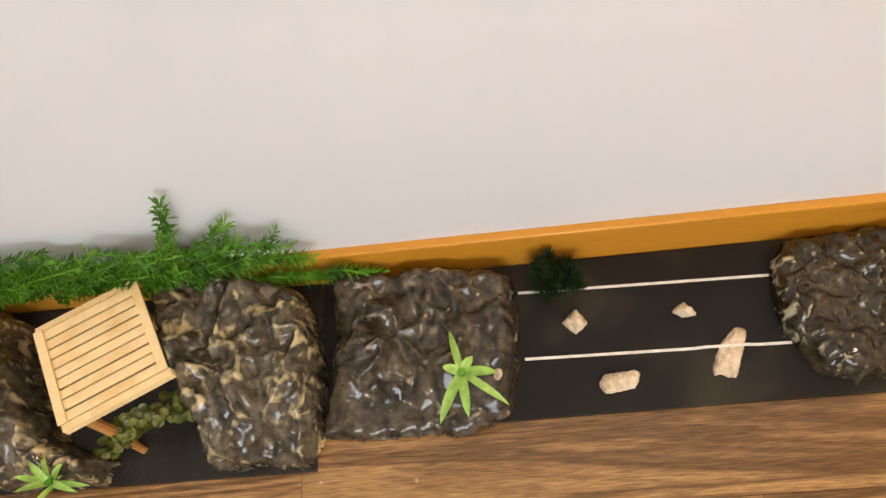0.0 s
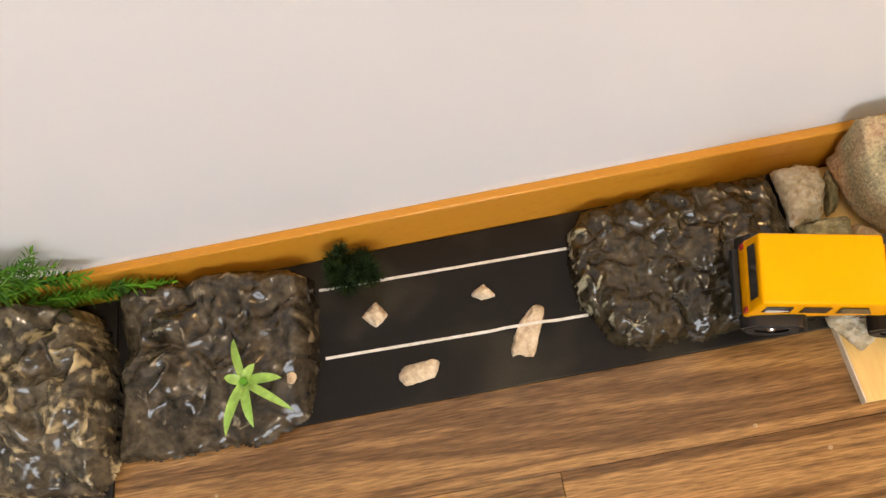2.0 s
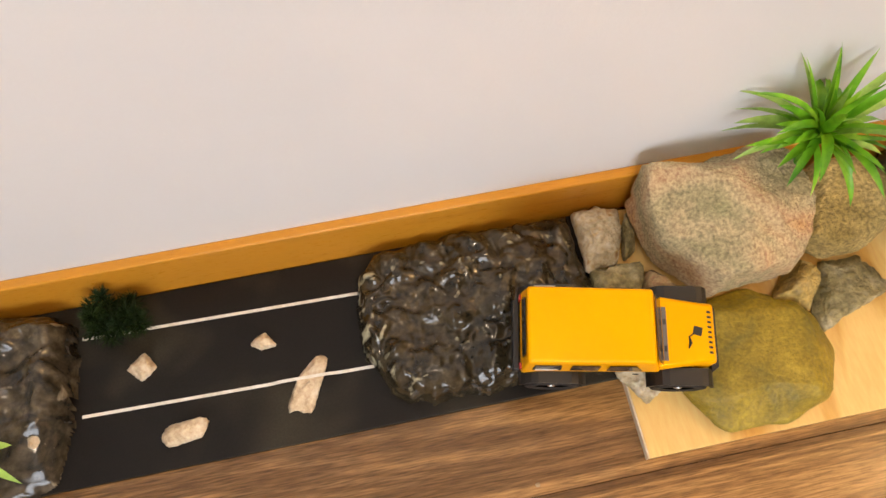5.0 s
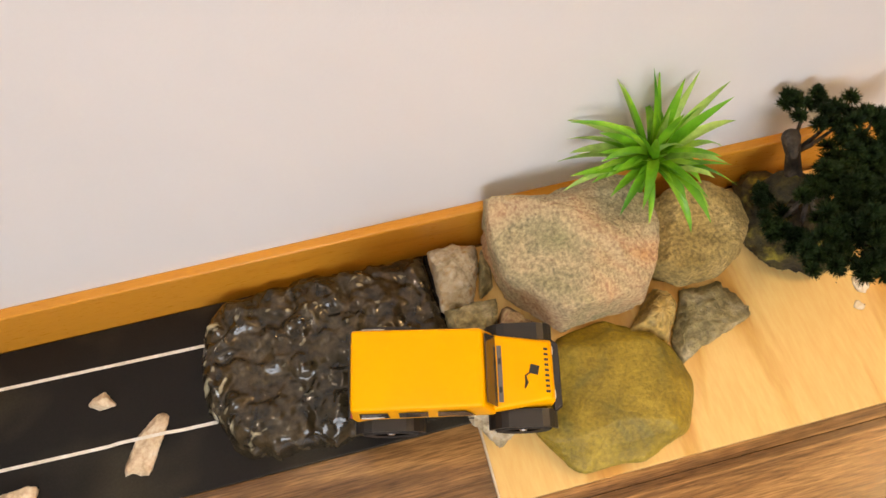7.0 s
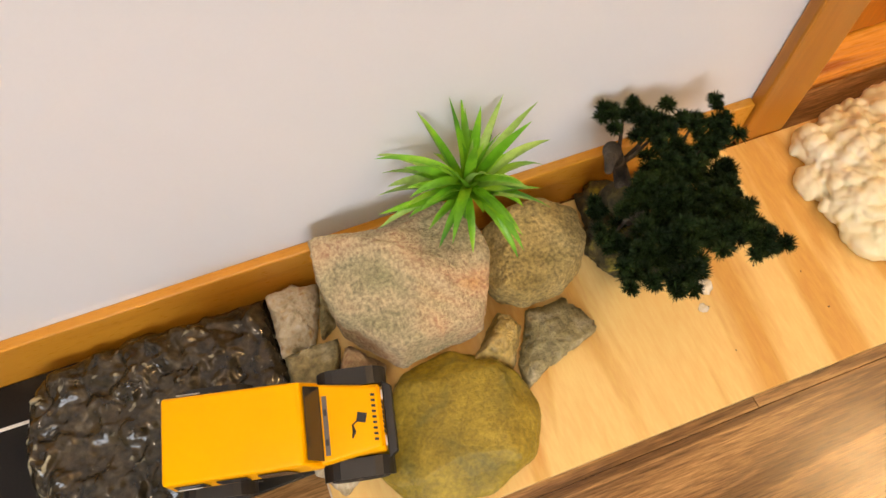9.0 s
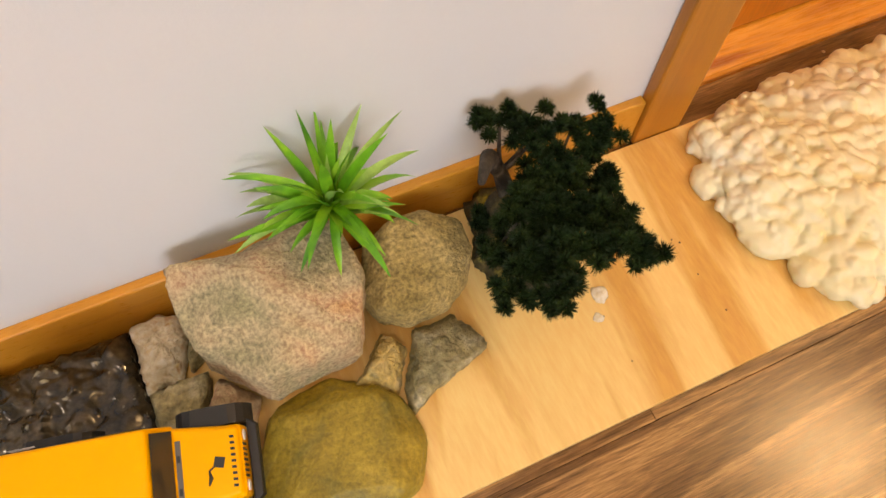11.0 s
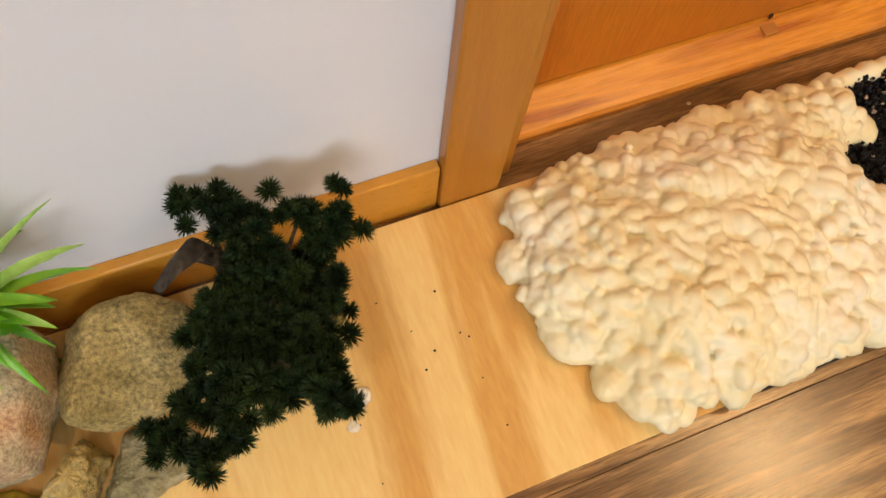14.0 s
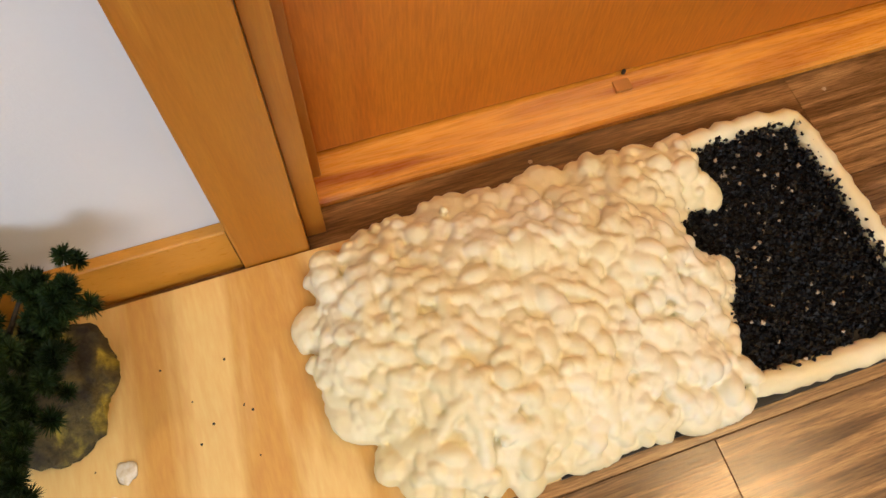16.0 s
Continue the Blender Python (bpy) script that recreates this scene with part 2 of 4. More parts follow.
def grid_part(name, verts, faces, material, parent=None, label="", smooth=True):
    me = bpy.data.meshes.new(name)
    me.from_pydata([tuple(v) for v in verts], [], [tuple(f) for f in faces])
    me.update()
    me.materials.append(material)
    if smooth:
        me.polygons.foreach_set("use_smooth", [True] * len(me.polygons))
    ob = new(name, me)
    if parent:
        ob.parent = parent
    if label:
        tagged(ob, label)
    return ob


def thing(name, at, label, category, group="", kind="", turn=0):
    ob = new(name)
    ob.empty_display_size = 0.02
    ob.matrix_world = pose(*at, 0, 0, turn)
    return tagged(ob, label, category, group, kind)


def box(x0, x1, y0, y1, z0, z1, bevel=0.0, bm=None):
    own = bm is None
    bm = bm or bmesh.new()
    made = bmesh.ops.create_cube(bm, size=1, matrix=Matrix.Translation(((x0 + x1) / 2, (y0 + y1) / 2, (z0 + z1) / 2)) @ Matrix.Diagonal((x1 - x0, y1 - y0, z1 - z0, 1)))
    if bevel and own:
        bmesh.ops.bevel(bm, geom=bm.edges[:], offset=bevel, segments=2, affect="EDGES", profile=0.6)
    return bm


def tube(points, radii, sides=8, bm=None):
    """A tapered tube along the points, closed at both ends."""
    bm = bm or bmesh.new()
    rings = []
    for i, p in enumerate(points):
        p = Vector(p)
        d = (Vector(points[min(i + 1, len(points) - 1)]) - Vector(points[max(i - 1, 0)])).normalized()
        u = d.orthogonal().normalized()
        w = d.cross(u)
        rings.append([bm.verts.new(p + radii[i] * (math.cos(a) * u + math.sin(a) * w)) for a in (2 * math.pi * k / sides for k in range(sides))])
    for r, s in zip(rings, rings[1:]):
        off = min(range(sides), key=lambda o: sum((r[k].co - s[(k + o) % sides].co).length for k in range(sides)))
        for k in range(sides):
            bm.faces.new((r[k], r[(k + 1) % sides], s[(k + 1 + off) % sides], s[(k + off) % sides]))
    bm.faces.new(rings[0][::-1])
    bm.faces.new(rings[-1])
    bmesh.ops.recalc_face_normals(bm, faces=bm.faces[:])
    return bm


def lattice(ix, iy, seed):
    h = np.sin(ix * 127.1 + iy * 311.7 + seed * 74.7) * 43758.5453
    return h - np.floor(h)


def value_noise(x, y, seed=0):
    ix, iy = np.floor(x), np.floor(y)
    fx, fy = x - ix, y - iy
    fx, fy = fx * fx * (3 - 2 * fx), fy * fy * (3 - 2 * fy)
    a = lattice(ix, iy, seed) * (1 - fx) + lattice(ix + 1, iy, seed) * fx
    b = lattice(ix, iy + 1, seed) * (1 - fx) + lattice(ix + 1, iy + 1, seed) * fx
    return a * (1 - fy) + b * fy


def fbm(x, y, seed=0, octaves=4):
    return sum(value_noise(x * 2 ** k, y * 2 ** k, seed + 3 * k) * 0.5 ** (k + 1) for k in range(octaves))


def edge_distance(px, py, outline):
    """Distance to the outline, positive inside."""
    best = np.full(px.shape, 9.0)
    inside = np.zeros(px.shape, bool)
    k = len(outline)
    for i in range(k):
        (ax, ay), (bx, by) = outline[i], outline[(i + 1) % k]
        ex, ey = bx - ax, by - ay
        s = np.clip(((px - ax) * ex + (py - ay) * ey) / (ex * ex + ey * ey), 0, 1)
        best = np.minimum(best, np.hypot(px - ax - s * ex, py - ay - s * ey))
        if ay != by:
            inside ^= ((ay > py) != (by > py)) & (px < ex * (py - ay) / ey + ax)
    return np.where(inside, best, -best)


def relief(name, outline, z0, height, step, material, parent, label="", wobble=0.008, side=0.02, blur=0):
    """A modelled mound on its outline; height(x, y, d) gives its rise, d is the way in from the outline."""
    xs, ys = [p[0] for p in outline], [p[1] for p in outline]
    gx, gy = np.meshgrid(np.arange(min(xs) - 0.012, max(xs) + 0.012, step), np.arange(min(ys) - 0.012, max(ys) + 0.012, step), indexing="ij")
    d = edge_distance(gx, gy, outline) + wobble * (fbm(gx * 45, gy * 45, 5, 3) - 0.42) * 2
    rise = np.sqrt(np.clip(1 - (1 - np.clip(d / side, 0, 1)) ** 2, 0, 1))
    z = z0 + rise * height(gx, gy, d)
    for _ in range(blur):
        p = np.pad(z, 1, mode="edge")
        z = (4 * z + p[:-2, 1:-1] + p[2:, 1:-1] + p[1:-1, :-2] + p[1:-1, 2:]) / 8
    ok = d > -step
    z = np.where(d <= 0, z0 - 0.001, z)
    index = -np.ones(gx.shape, int)
    index[ok] = np.arange(ok.sum())
    # draw the rim in under the bulge, so that the side stands steep
    verts = np.stack([gx[ok], gy[ok], z[ok]], 1)
    a, b, c, e = index[:-1, :-1], index[1:, :-1], index[1:, 1:], index[:-1, 1:]
    good = (a >= 0) & (b >= 0) & (c >= 0) & (e >= 0)
    return grid_part(name, verts.tolist(), np.stack([a[good], b[good], c[good], e[good]], 1).tolist(), material, parent, label)


def stone(name, outline, z0, top, material, label, group="", seed=0, power=0.62, rough_amp=0.05, cuts=7, fine_amp=0.02, category="stone", belly=0.35, around=56, up=26, grow=1.04, cut=0.86):
    """A stone on a plan outline: rounded sides, random cleft faces, and a weathered skin."""
    cx, cy = sum(p[0] for p in outline) / len(outline), sum(p[1] for p in outline) / len(outline)
    corners = [(x - cx, y - cy) for x, y in outline]

    def reach(th):
        best = 0.0
        dx, dy = math.cos(th), math.sin(th)
        for (ax, ay), (ex, ey) in zip(corners, corners[1:] + corners[:1]):
            ux, uy = ex - ax, ey - ay
            den = dx * uy - dy * ux
            if abs(den) < 1e-12:
                continue
            s, k = (ax * uy - ay * ux) / den, (ax * dy - ay * dx) / den
            if s > 0 and -1e-6 <= k <= 1 + 1e-6:
                best = max(best, s)
        return best
    radius = [sum(reach(-math.pi + 2 * math.pi * (i + o) / around) for o in (-0.6, 0, 0.6)) / 3 * grow for i in range(around)]
    rng = random.Random(seed)
    height = top - z0
    zc = z0 + belly * height
    planes = []
    for _ in range(cuts):
        a, t = rng.uniform(0, 6.28), rng.uniform(0.35, 1.45)
        planes.append((Vector((math.cos(a) * math.cos(t), math.sin(a) * math.cos(t), math.sin(t))), rng.uniform(0.72, 0.93)))
    shift = Vector((rng.uniform(-50, 50), rng.uniform(-50, 50), rng.uniform(-50, 50)))
    verts, faces = [], []
    for j in range(up + 1):
        f = -math.pi / 2 + math.pi * j / up
        c, s = abs(math.cos(f)) ** power, math.copysign(abs(math.sin(f)) ** power, f)
        for i in range(around):
            th = -math.pi + 2 * math.pi * i / around
            r = radius[i]
            u = Vector((math.cos(th) * c, math.sin(th) * c, s))
            for nrm, off in planes:
                over = u.dot(nrm) - off
                if over > 0:
                    u -= nrm * over * cut
            bumpy = 1 + rough_amp * noise.fractal(u * 1.7 + shift, 1.0, 2.0, 4) + fine_amp * (noise.ridged_multi_fractal(u * 4.5 + shift, 0.9, 2.1, 5, 1.0, 2.0) - 1.1)
            u = u * bumpy
            z = zc + u.z * ((top - zc) if u.z > 0 else (zc - z0))
            verts.append((u.x * r, u.y * r, max(z, z0) - z0))
    for j in range(up):
        for i in range(around):
            a, b = j * around + i, j * around + (i + 1) % around
            faces.append((a, b, b + around, a + around))
    ob = grid_part(name, verts, faces, material)
    ob.matrix_world = pose(cx, cy, z0)
    return tagged(ob, label, category, group)


def blade(base, way, length, width, droop, fold=0.25, seg=7, curl=0.0):
    """One strap leaf: pointed, folded along its middle, bending down towards the tip."""
    bm = bmesh.new()
    way = Vector(way).normalized()
    side = way.cross(Vector((0, 0, 1)))
    side = side.normalized() if side.length > 0.05 else Vector((1, 0, 0))
    p = Vector(base)
    rows = []
    for k in range(seg + 1):
        s = k / seg
        w = width * (0.7 + 0.75 * s) * (1 - s ** 2) * 0.85 if s < 1 else 0.0002
        nrm = side.cross(way).normalized()
        sd = (side + nrm * curl * s).normalized()
        rows.append([bm.verts.new(p - sd * w / 2 + nrm * w * fold), bm.verts.new(p), bm.verts.new(p + sd * w / 2 + nrm * w * fold)])
        p = p + way * length / seg
        way = (way + Vector((0, 0, -droop / seg))).normalized()
    for r, s in zip(rows, rows[1:]):
        bm.faces.new((r[0], r[1], s[1], s[0]))
        bm.faces.new((r[1], r[2], s[2], s[1]))
    return bm


# ---- the room ----
FLOOR_Y0, FLOOR_Y1, X0, X1 = -3.0, 0.02, -2.6, 3.6
floor_thing = thing("floor", (0, 0, 0), "brown oak laminate floor of long planks", "floor", kind="structure")
part("subfloor", box(X0, X1, FLOOR_Y0, 0.12, -0.05, -0.0125), LEGWOOD, floor_thing)

wall = part("wall_north", box(X0, 1.3190, 0.0, 0.12, 0.0, 2.4), WALL)
tagged(wall, "white painted plaster wall behind the track", "wall", kind="structure")
wall_b = part("wall_north", box(2.182, X1, 0.0, 0.12, 0.0, 2.4), WALL)
tagged(wall_b, "white painted plaster wall beyond the door", "wall", kind="structure")
wall_c = part("wall_north", box(1.3190, 2.182, 0.0, 0.12, 2.056, 2.4), WALL)
tagged(wall_c, "white painted plaster wall over the door", "wall", kind="structure")
tagged(part("wall_west", box(X0 - 0.12, X0, FLOOR_Y0, 0.12, 0, 2.4), WALL), "white painted plaster wall", "wall", kind="structure")
tagged(part("wall_east", box(X1, X1 + 0.12, FLOOR_Y0, 0.12, 0, 2.4), WALL), "white painted plaster wall", "wall", kind="structure")
for x0, x1, z0, z1 in ((X0, -0.6, 0, 2.4), (1.1, X1, 0, 2.4), (-0.6, 1.1, 0, 0.85), (-0.6, 1.1, 2.05, 2.4)):
    tagged(part("wall_south", box(x0, x1, FLOOR_Y0 - 0.12, FLOOR_Y0, z0, z1), WALL), "white painted plaster wall round the window", "wall", kind="structure")
tagged(part("ceiling", box(X0, X1, FLOOR_Y0, 0.12, 2.4, 2.5), CEIL), "plain white ceiling", "ceiling", kind="structure")


def baseboard(x0, x1):
    """A skirting board with a rounded top edge."""
    bm = bmesh.new()
    prof = [(-0.0005, 0.0), (-0.0108, 0.0), (-0.0108, 0.0705), (-0.0105, 0.0722), (-0.0098, 0.0732), (-0.0086, 0.0737), (-0.0005, 0.0738)]
    ends = [[bm.verts.new((x, y, z)) for y, z in prof] for x in (x0, x1)]
    for i in range(len(prof)):
        j = (i + 1) % len(prof)
        bm.faces.new((ends[0][i], ends[0][j], ends[1][j], ends[1][i]))
    bm.faces.new(ends[0][::-1])
    bm.faces.new(ends[1])
    bmesh.ops.recalc_face_normals(bm, faces=bm.faces[:])
    return bm


tagged(part("baseboard", baseboard(X0, 1.2565), TRIM), "varnished orange pine skirting board along the wall", "skirting", kind="structure")
tagged(part("baseboard", baseboard(2.245, X1), TRIM), "varnished orange pine skirting board along the wall", "skirting", kind="structure")

door = thing("door_1", (1.33, 0.06, 0), "closed orange stained timber door in its frame", "door", kind="structure")
for x0, x1 in ((1.258, 1.319), (2.182, 2.243)):
    part("architrave", box(x0 - 1.33, x1 - 1.33, -0.0765, -0.0605, 0.004, 2.11, 0.003), ARCH, door, "varnished pine architrave")
part("architrave", box(1.319 - 1.33, 2.182 - 1.33, -0.0765, -0.0605, 2.05, 2.11, 0.003), ARCH, door)
for x0, x1 in ((1.3195, 1.338), (2.162, 2.1815)):
    part("jamb", box(x0 - 1.33, x1 - 1.33, -0.060, 0.05, 0.0, 2.055, 0.001), ARCH, door)
part("jamb", box(1.338 - 1.33, 2.162 - 1.33, -0.060, 0.05, 2.043, 2.055), ARCH, door)
part("door_stop", box(0.008, 0.018, -0.018, 0.007, 0.03, 2.043, 0.001), ARCH, door)
part("door_leaf", box(0.010, 0.830, 0.0100, 0.046, 0.026, 2.040, 0.002), DOORWOOD, door, "flush orange-brown veneered door leaf")


def sill():
    bm = bmesh.new()
    prof = [(-0.034, -0.002), (-0.034, 0.007), (-0.030, 0.0105), (0.008, 0.0215), (0.04, 0.0225), (0.04, -0.002)]
    ends = [[bm.verts.new((x, y, z)) for y, z in prof] for x in (0.0085, 0.8315)]
    for i in range(len(prof)):
        j = (i + 1) % len(prof)
        bm.faces.new((ends[0][i], ends[0][j], ends[1][j], ends[1][i]))
    bm.faces.new(ends[0][::-1])
    bm.faces.new(ends[1])
    bmesh.ops.recalc_face_normals(bm, faces=bm.faces[:])
    return bm


part("threshold", sill(), SILLWOOD, door, "sloping orange stained pine threshold")
part("tape_scrap", box(0.328, 0.346, -0.009, 0.004, 0.0172, 0.0212, 0.0006), TAPE, door, "scrap of clear tape on the threshold")
part("latch_tab", box(0.3395, 0.3430, 0.0065, 0.0095, 0.024, 0.030, 0.0006), BLACKPLASTIC, door)

# unseen frame, assumed round the area lamp that lights the track from the front
window = thing("window_1", (0.25, FLOOR_Y0, 0.85), "assumed plain white framed window opposite the track, out of view", "window", kind="structure")
for x0, x1, z0, z1 in ((-0.85, 0.85, 0, 0.05), (-0.85, 0.85, 1.15, 1.2), (-0.85, -0.8, 0.05, 1.15), (0.8, 0.85, 0.05, 1.15), (-0.02, 0.02, 0.05, 1.15)):
    part("window_frame", box(x0, x1, -0.09, -0.04, z0, z1), WHITEPLASTIC, window)

# unseen fittings; the second only goes with the added overhead fill
for lx, ly in ((2.59, -0.52), (0.45, -1.05)):
    fit_ = thing("ceiling_lamp", (lx, ly, 2.4), "small round ceiling lamp fitting, added out of view", "ceiling lamp", "ceiling lamps")
    part("rose", tube([(0, 0, -0.001), (0, 0, -0.02)], [0.06, 0.05], 24), WHITEPLASTIC, fit_, smooth=True)
    part("holder", tube([(0, 0, -0.02), (0, 0, -0.06)], [0.02, 0.022], 16), WHITEPLASTIC, fit_, smooth=True)

# ---- the track's boards ----

def strip(y):
    """A narrow line along the road, a little askew; the near one runs over the stone that lies on it."""
    bm = bmesh.new()
    rows = []
    for k in range(61):
        x = -0.170 + 0.290 * k / 60
        lift = 0.0030 * min(1, max(0, (0.034 - abs(x - 0.050)) / 0.012)) if y < 0 else 0
        yy = y - 0.0065 * (x + 0.166) / 0.286
        rows.append([bm.verts.new((x, yy + dy, 0.0057 + lift + dz)) for dy, dz in ((-0.0016, 0), (0.0016, 0), (0.0016, 0.0006), (-0.0016, 0.0006))])
    for p, q in zip(rows, rows[1:]):
        for i in range(4):
            bm.faces.new((p[i], p[(i + 1) % 4], q[(i + 1) % 4], q[i]))
    bmesh.ops.recalc_face_normals(bm, faces=bm.faces[:])
    return bm


road = thing("road_board", (0.346, -0.10, 0), "long black sanded board painted as a two-lane road", "board")
part("base", box(-0.406, 0.364, -0.0975, 0.0885, 0.0, 0.0056, 0.0012), ASPHALT, road)
for y in (0.051, -0.0300):
    part("lane_line", strip(y), LINE, road, "thin white lane line")
left_board = thing("scenery_board", (-0.36, -0.12, 0), "black painted board under the modelled rocks", "board")
part("base", box(-0.34, 0.298, -0.1155, 0.1085, 0.0, 0.0056, 0.0012), BOARD, left_board)

ply = thing("plywood_board", (1.03, -0.15, 0), "pale pine plywood sheet lying on the floor", "board")
part("sheet", box(-0.3205, 0.430, -0.1285, 0.132, 0.0015, 0.010, 0.0006), PLY, ply)
part("edge_band", box(-0.3222, -0.3207, -0.1285, 0.132, 0.0, 0.0098), PLYEDGE, ply, "pale raw edge")
tray = thing("gravel_board", (1.6, -0.15, 0), "thin dark board under the foam and the gravel", "board")
part("base", box(-0.1395, 0.236, -0.1290, 0.126, 0.0, 0.0085, 0.001), BOARD, tray)


# ---- modelled rocks ----
def warped(gx, gy, wave, seed, octaves=3):
    """Noise of a given wavelength on a turned and bent grid, from 0 to 1."""
    a = 0.6 + 0.37 * seed
    u, v = (gx * math.cos(a) - gy * math.sin(a)) / wave, (gx * math.sin(a) + gy * math.cos(a)) / wave
    bu, bv = fbm(u * 0.8, v * 0.8, seed + 21, 2) - 0.37, fbm(u * 0.8 + 7, v * 0.8, seed + 22, 2) - 0.37
    return fbm(u + 1.4 * bu + 3, v + 1.4 * bv, seed, octaves) / (1 - 0.5 ** octaves)


def rocky(h, seed, wave=0.030, amp=0.016, crest=0.5, pits=0.006, flat=None):
    """Folds pressed into wet plaster: rounded swells cut by creases, with sharp crests where crest is high."""
    def rise(gx, gy, d):
        swell = np.abs(2 * warped(gx, gy, wave * 1.5, seed, 2) - 1) ** 0.8
        ridge = 1 - np.abs(2 * warped(gx, gy, wave * 1.1, seed + 5, 3) - 1)
        small = np.abs(2 * warped(gx, gy, wave * 0.45, seed + 11, 2) - 1)
        base = h(gx, gy) if callable(h) else h
        low = 1.0 if flat is None else flat(gx, gy)
        fold = (1 - crest) * 1.7 * (swell - 0.25) + crest * 2.0 * (ridge ** 2 - 0.55)
        return base * (0.85 + 0.3 * warped(gx, gy, 0.09, seed + 2, 2)) + low * (amp * fold + pits * (small - 0.3)) + 0.004
    return rise


def mound(outline, h, seed, material, label, step=0.0017, flat=None, **kw):
    cx, cy = sum(p[0] for p in outline) / len(outline), sum(p[1] for p in outline) / len(outline)
    local = [(x - cx, y - cy) for x, y in outline]
    hh = (lambda gx, gy: h(gx + cx, gy + cy)) if callable(h) else h
    low = (lambda gx, gy: flat(gx + cx, gy + cy)) if flat else None
    ob = relief("rock_mound", local, 0.0, rocky(hh, seed, flat=low, **kw), step, material, None, side=0.020, blur=2)
    ob.matrix_world = pose(cx, cy, 0.0058)
    return tagged(ob, label, "rock mound", "modelled rock mounds")


mound([(-0.56, -0.03), (-0.46, -0.022), (-0.423, -0.036), (-0.39, -0.121), (-0.358, -0.177), (-0.292, -0.212), (-0.303, -0.232), (-0.40, -0.234), (-0.56, -0.234)],
      lambda x, y: 0.050 + 0.028 * np.clip((y + 0.22) / 0.1, 0, 1), 11, ROCK_B, "grey-brown varnished modelled rock mound beside the little bridge")
mound([(-0.262, -0.016), (-0.156, -0.014), (-0.078, -0.03), (-0.056, -0.085), (-0.050, -0.15), (-0.052, -0.197), (-0.070, -0.228), (-0.181, -0.226), (-0.20, -0.175), (-0.215, -0.14), (-0.245, -0.07)],
      lambda x, y: 0.030 + 0.038 * np.clip((y + 0.22) / 0.06, 0, 1) - 0.02 * np.clip((x + 0.12) / 0.07, 0, 1), 12, ROCK_B,
      "tall grey-brown varnished modelled rock with ochre streaks", wave=0.040, amp=0.020, crest=0.55, pits=0.007)
mound([(-0.048, -0.015), (0.06, -0.014), (0.15, -0.018), (0.173, -0.035), (0.174, -0.07), (0.168, -0.136), (0.167, -0.16), (0.155, -0.19), (0.115, -0.207), (0.04, -0.208), (-0.054, -0.202), (-0.044, -0.15), (-0.040, -0.08)],
      lambda x, y: 0.010 + 0.026 * np.clip((y + 0.185) / 0.05, 0, 1), 13, ROCK_C, "low dark varnished modelled rock with a smooth front", wave=0.044, amp=0.020, crest=0.40, pits=0.005,
      flat=lambda x, y: 0.12 + 0.88 * np.clip((y + 0.172 + 0.015 * np.sin(x * 40)) / 0.03, 0, 1))
mound([(0.459, -0.07), (0.463, -0.04), (0.485, -0.018), (0.53, -0.0135), (0.700, -0.0135), (0.706, -0.10), (0.712, -0.187), (0.62, -0.184), (0.52, -0.188), (0.497, -0.181), (0.474, -0.158), (0.461, -0.12)],
      lambda x, y: 0.024 - 0.010 * np.clip((x - 0.62) / 0.08, 0, 1), 14, ROCK_D, "black varnished modelled lava mound with a pale rubbed edge", wave=0.022, amp=0.011, crest=0.25, pits=0.006,
      flat=lambda x, y: 1.0 - 0.55 * np.clip((x - 0.63) / 0.06, 0, 1))


# ---- foam and gravel ----
FX, FY = 1.48, -0.148
foam_line = [((x - FX) * 0.975 + 0.008, (y - FY) * (0.985 if y > FY else 0.955)) for x, y in (
    (1.313, -0.021), (1.305, -0.07), (1.276, -0.100), (1.272, -0.152), (1.290, -0.178), (1.309, -0.212), (1.331, -0.258), (1.352, -0.278), (1.40, -0.277), (1.47, -0.279),
    (1.526, -0.279), (1.625, -0.281), (1.645, -0.262), (1.640, -0.24), (1.65, -0.205), (1.668, -0.156), (1.645, -0.115), (1.656, -0.088), (1.692, -0.085), (1.694, -0.05),
    (1.685, -0.024), (1.645, -0.018), (1.565, -0.015), (1.473, -0.012), (1.36, -0.016))]



def foam_core(gx, gy, d):
    core = 0.010 + 0.040 * np.clip(d / 0.075, 0, 1) ** 0.7 + 0.026 * (fbm(gx * 16, gy * 16, 8, 3) - 0.45)
    return core + 0.016 * np.exp(-(((gx - 0.13) / 0.03) ** 2 + ((gy - 0.02) / 0.03) ** 2))


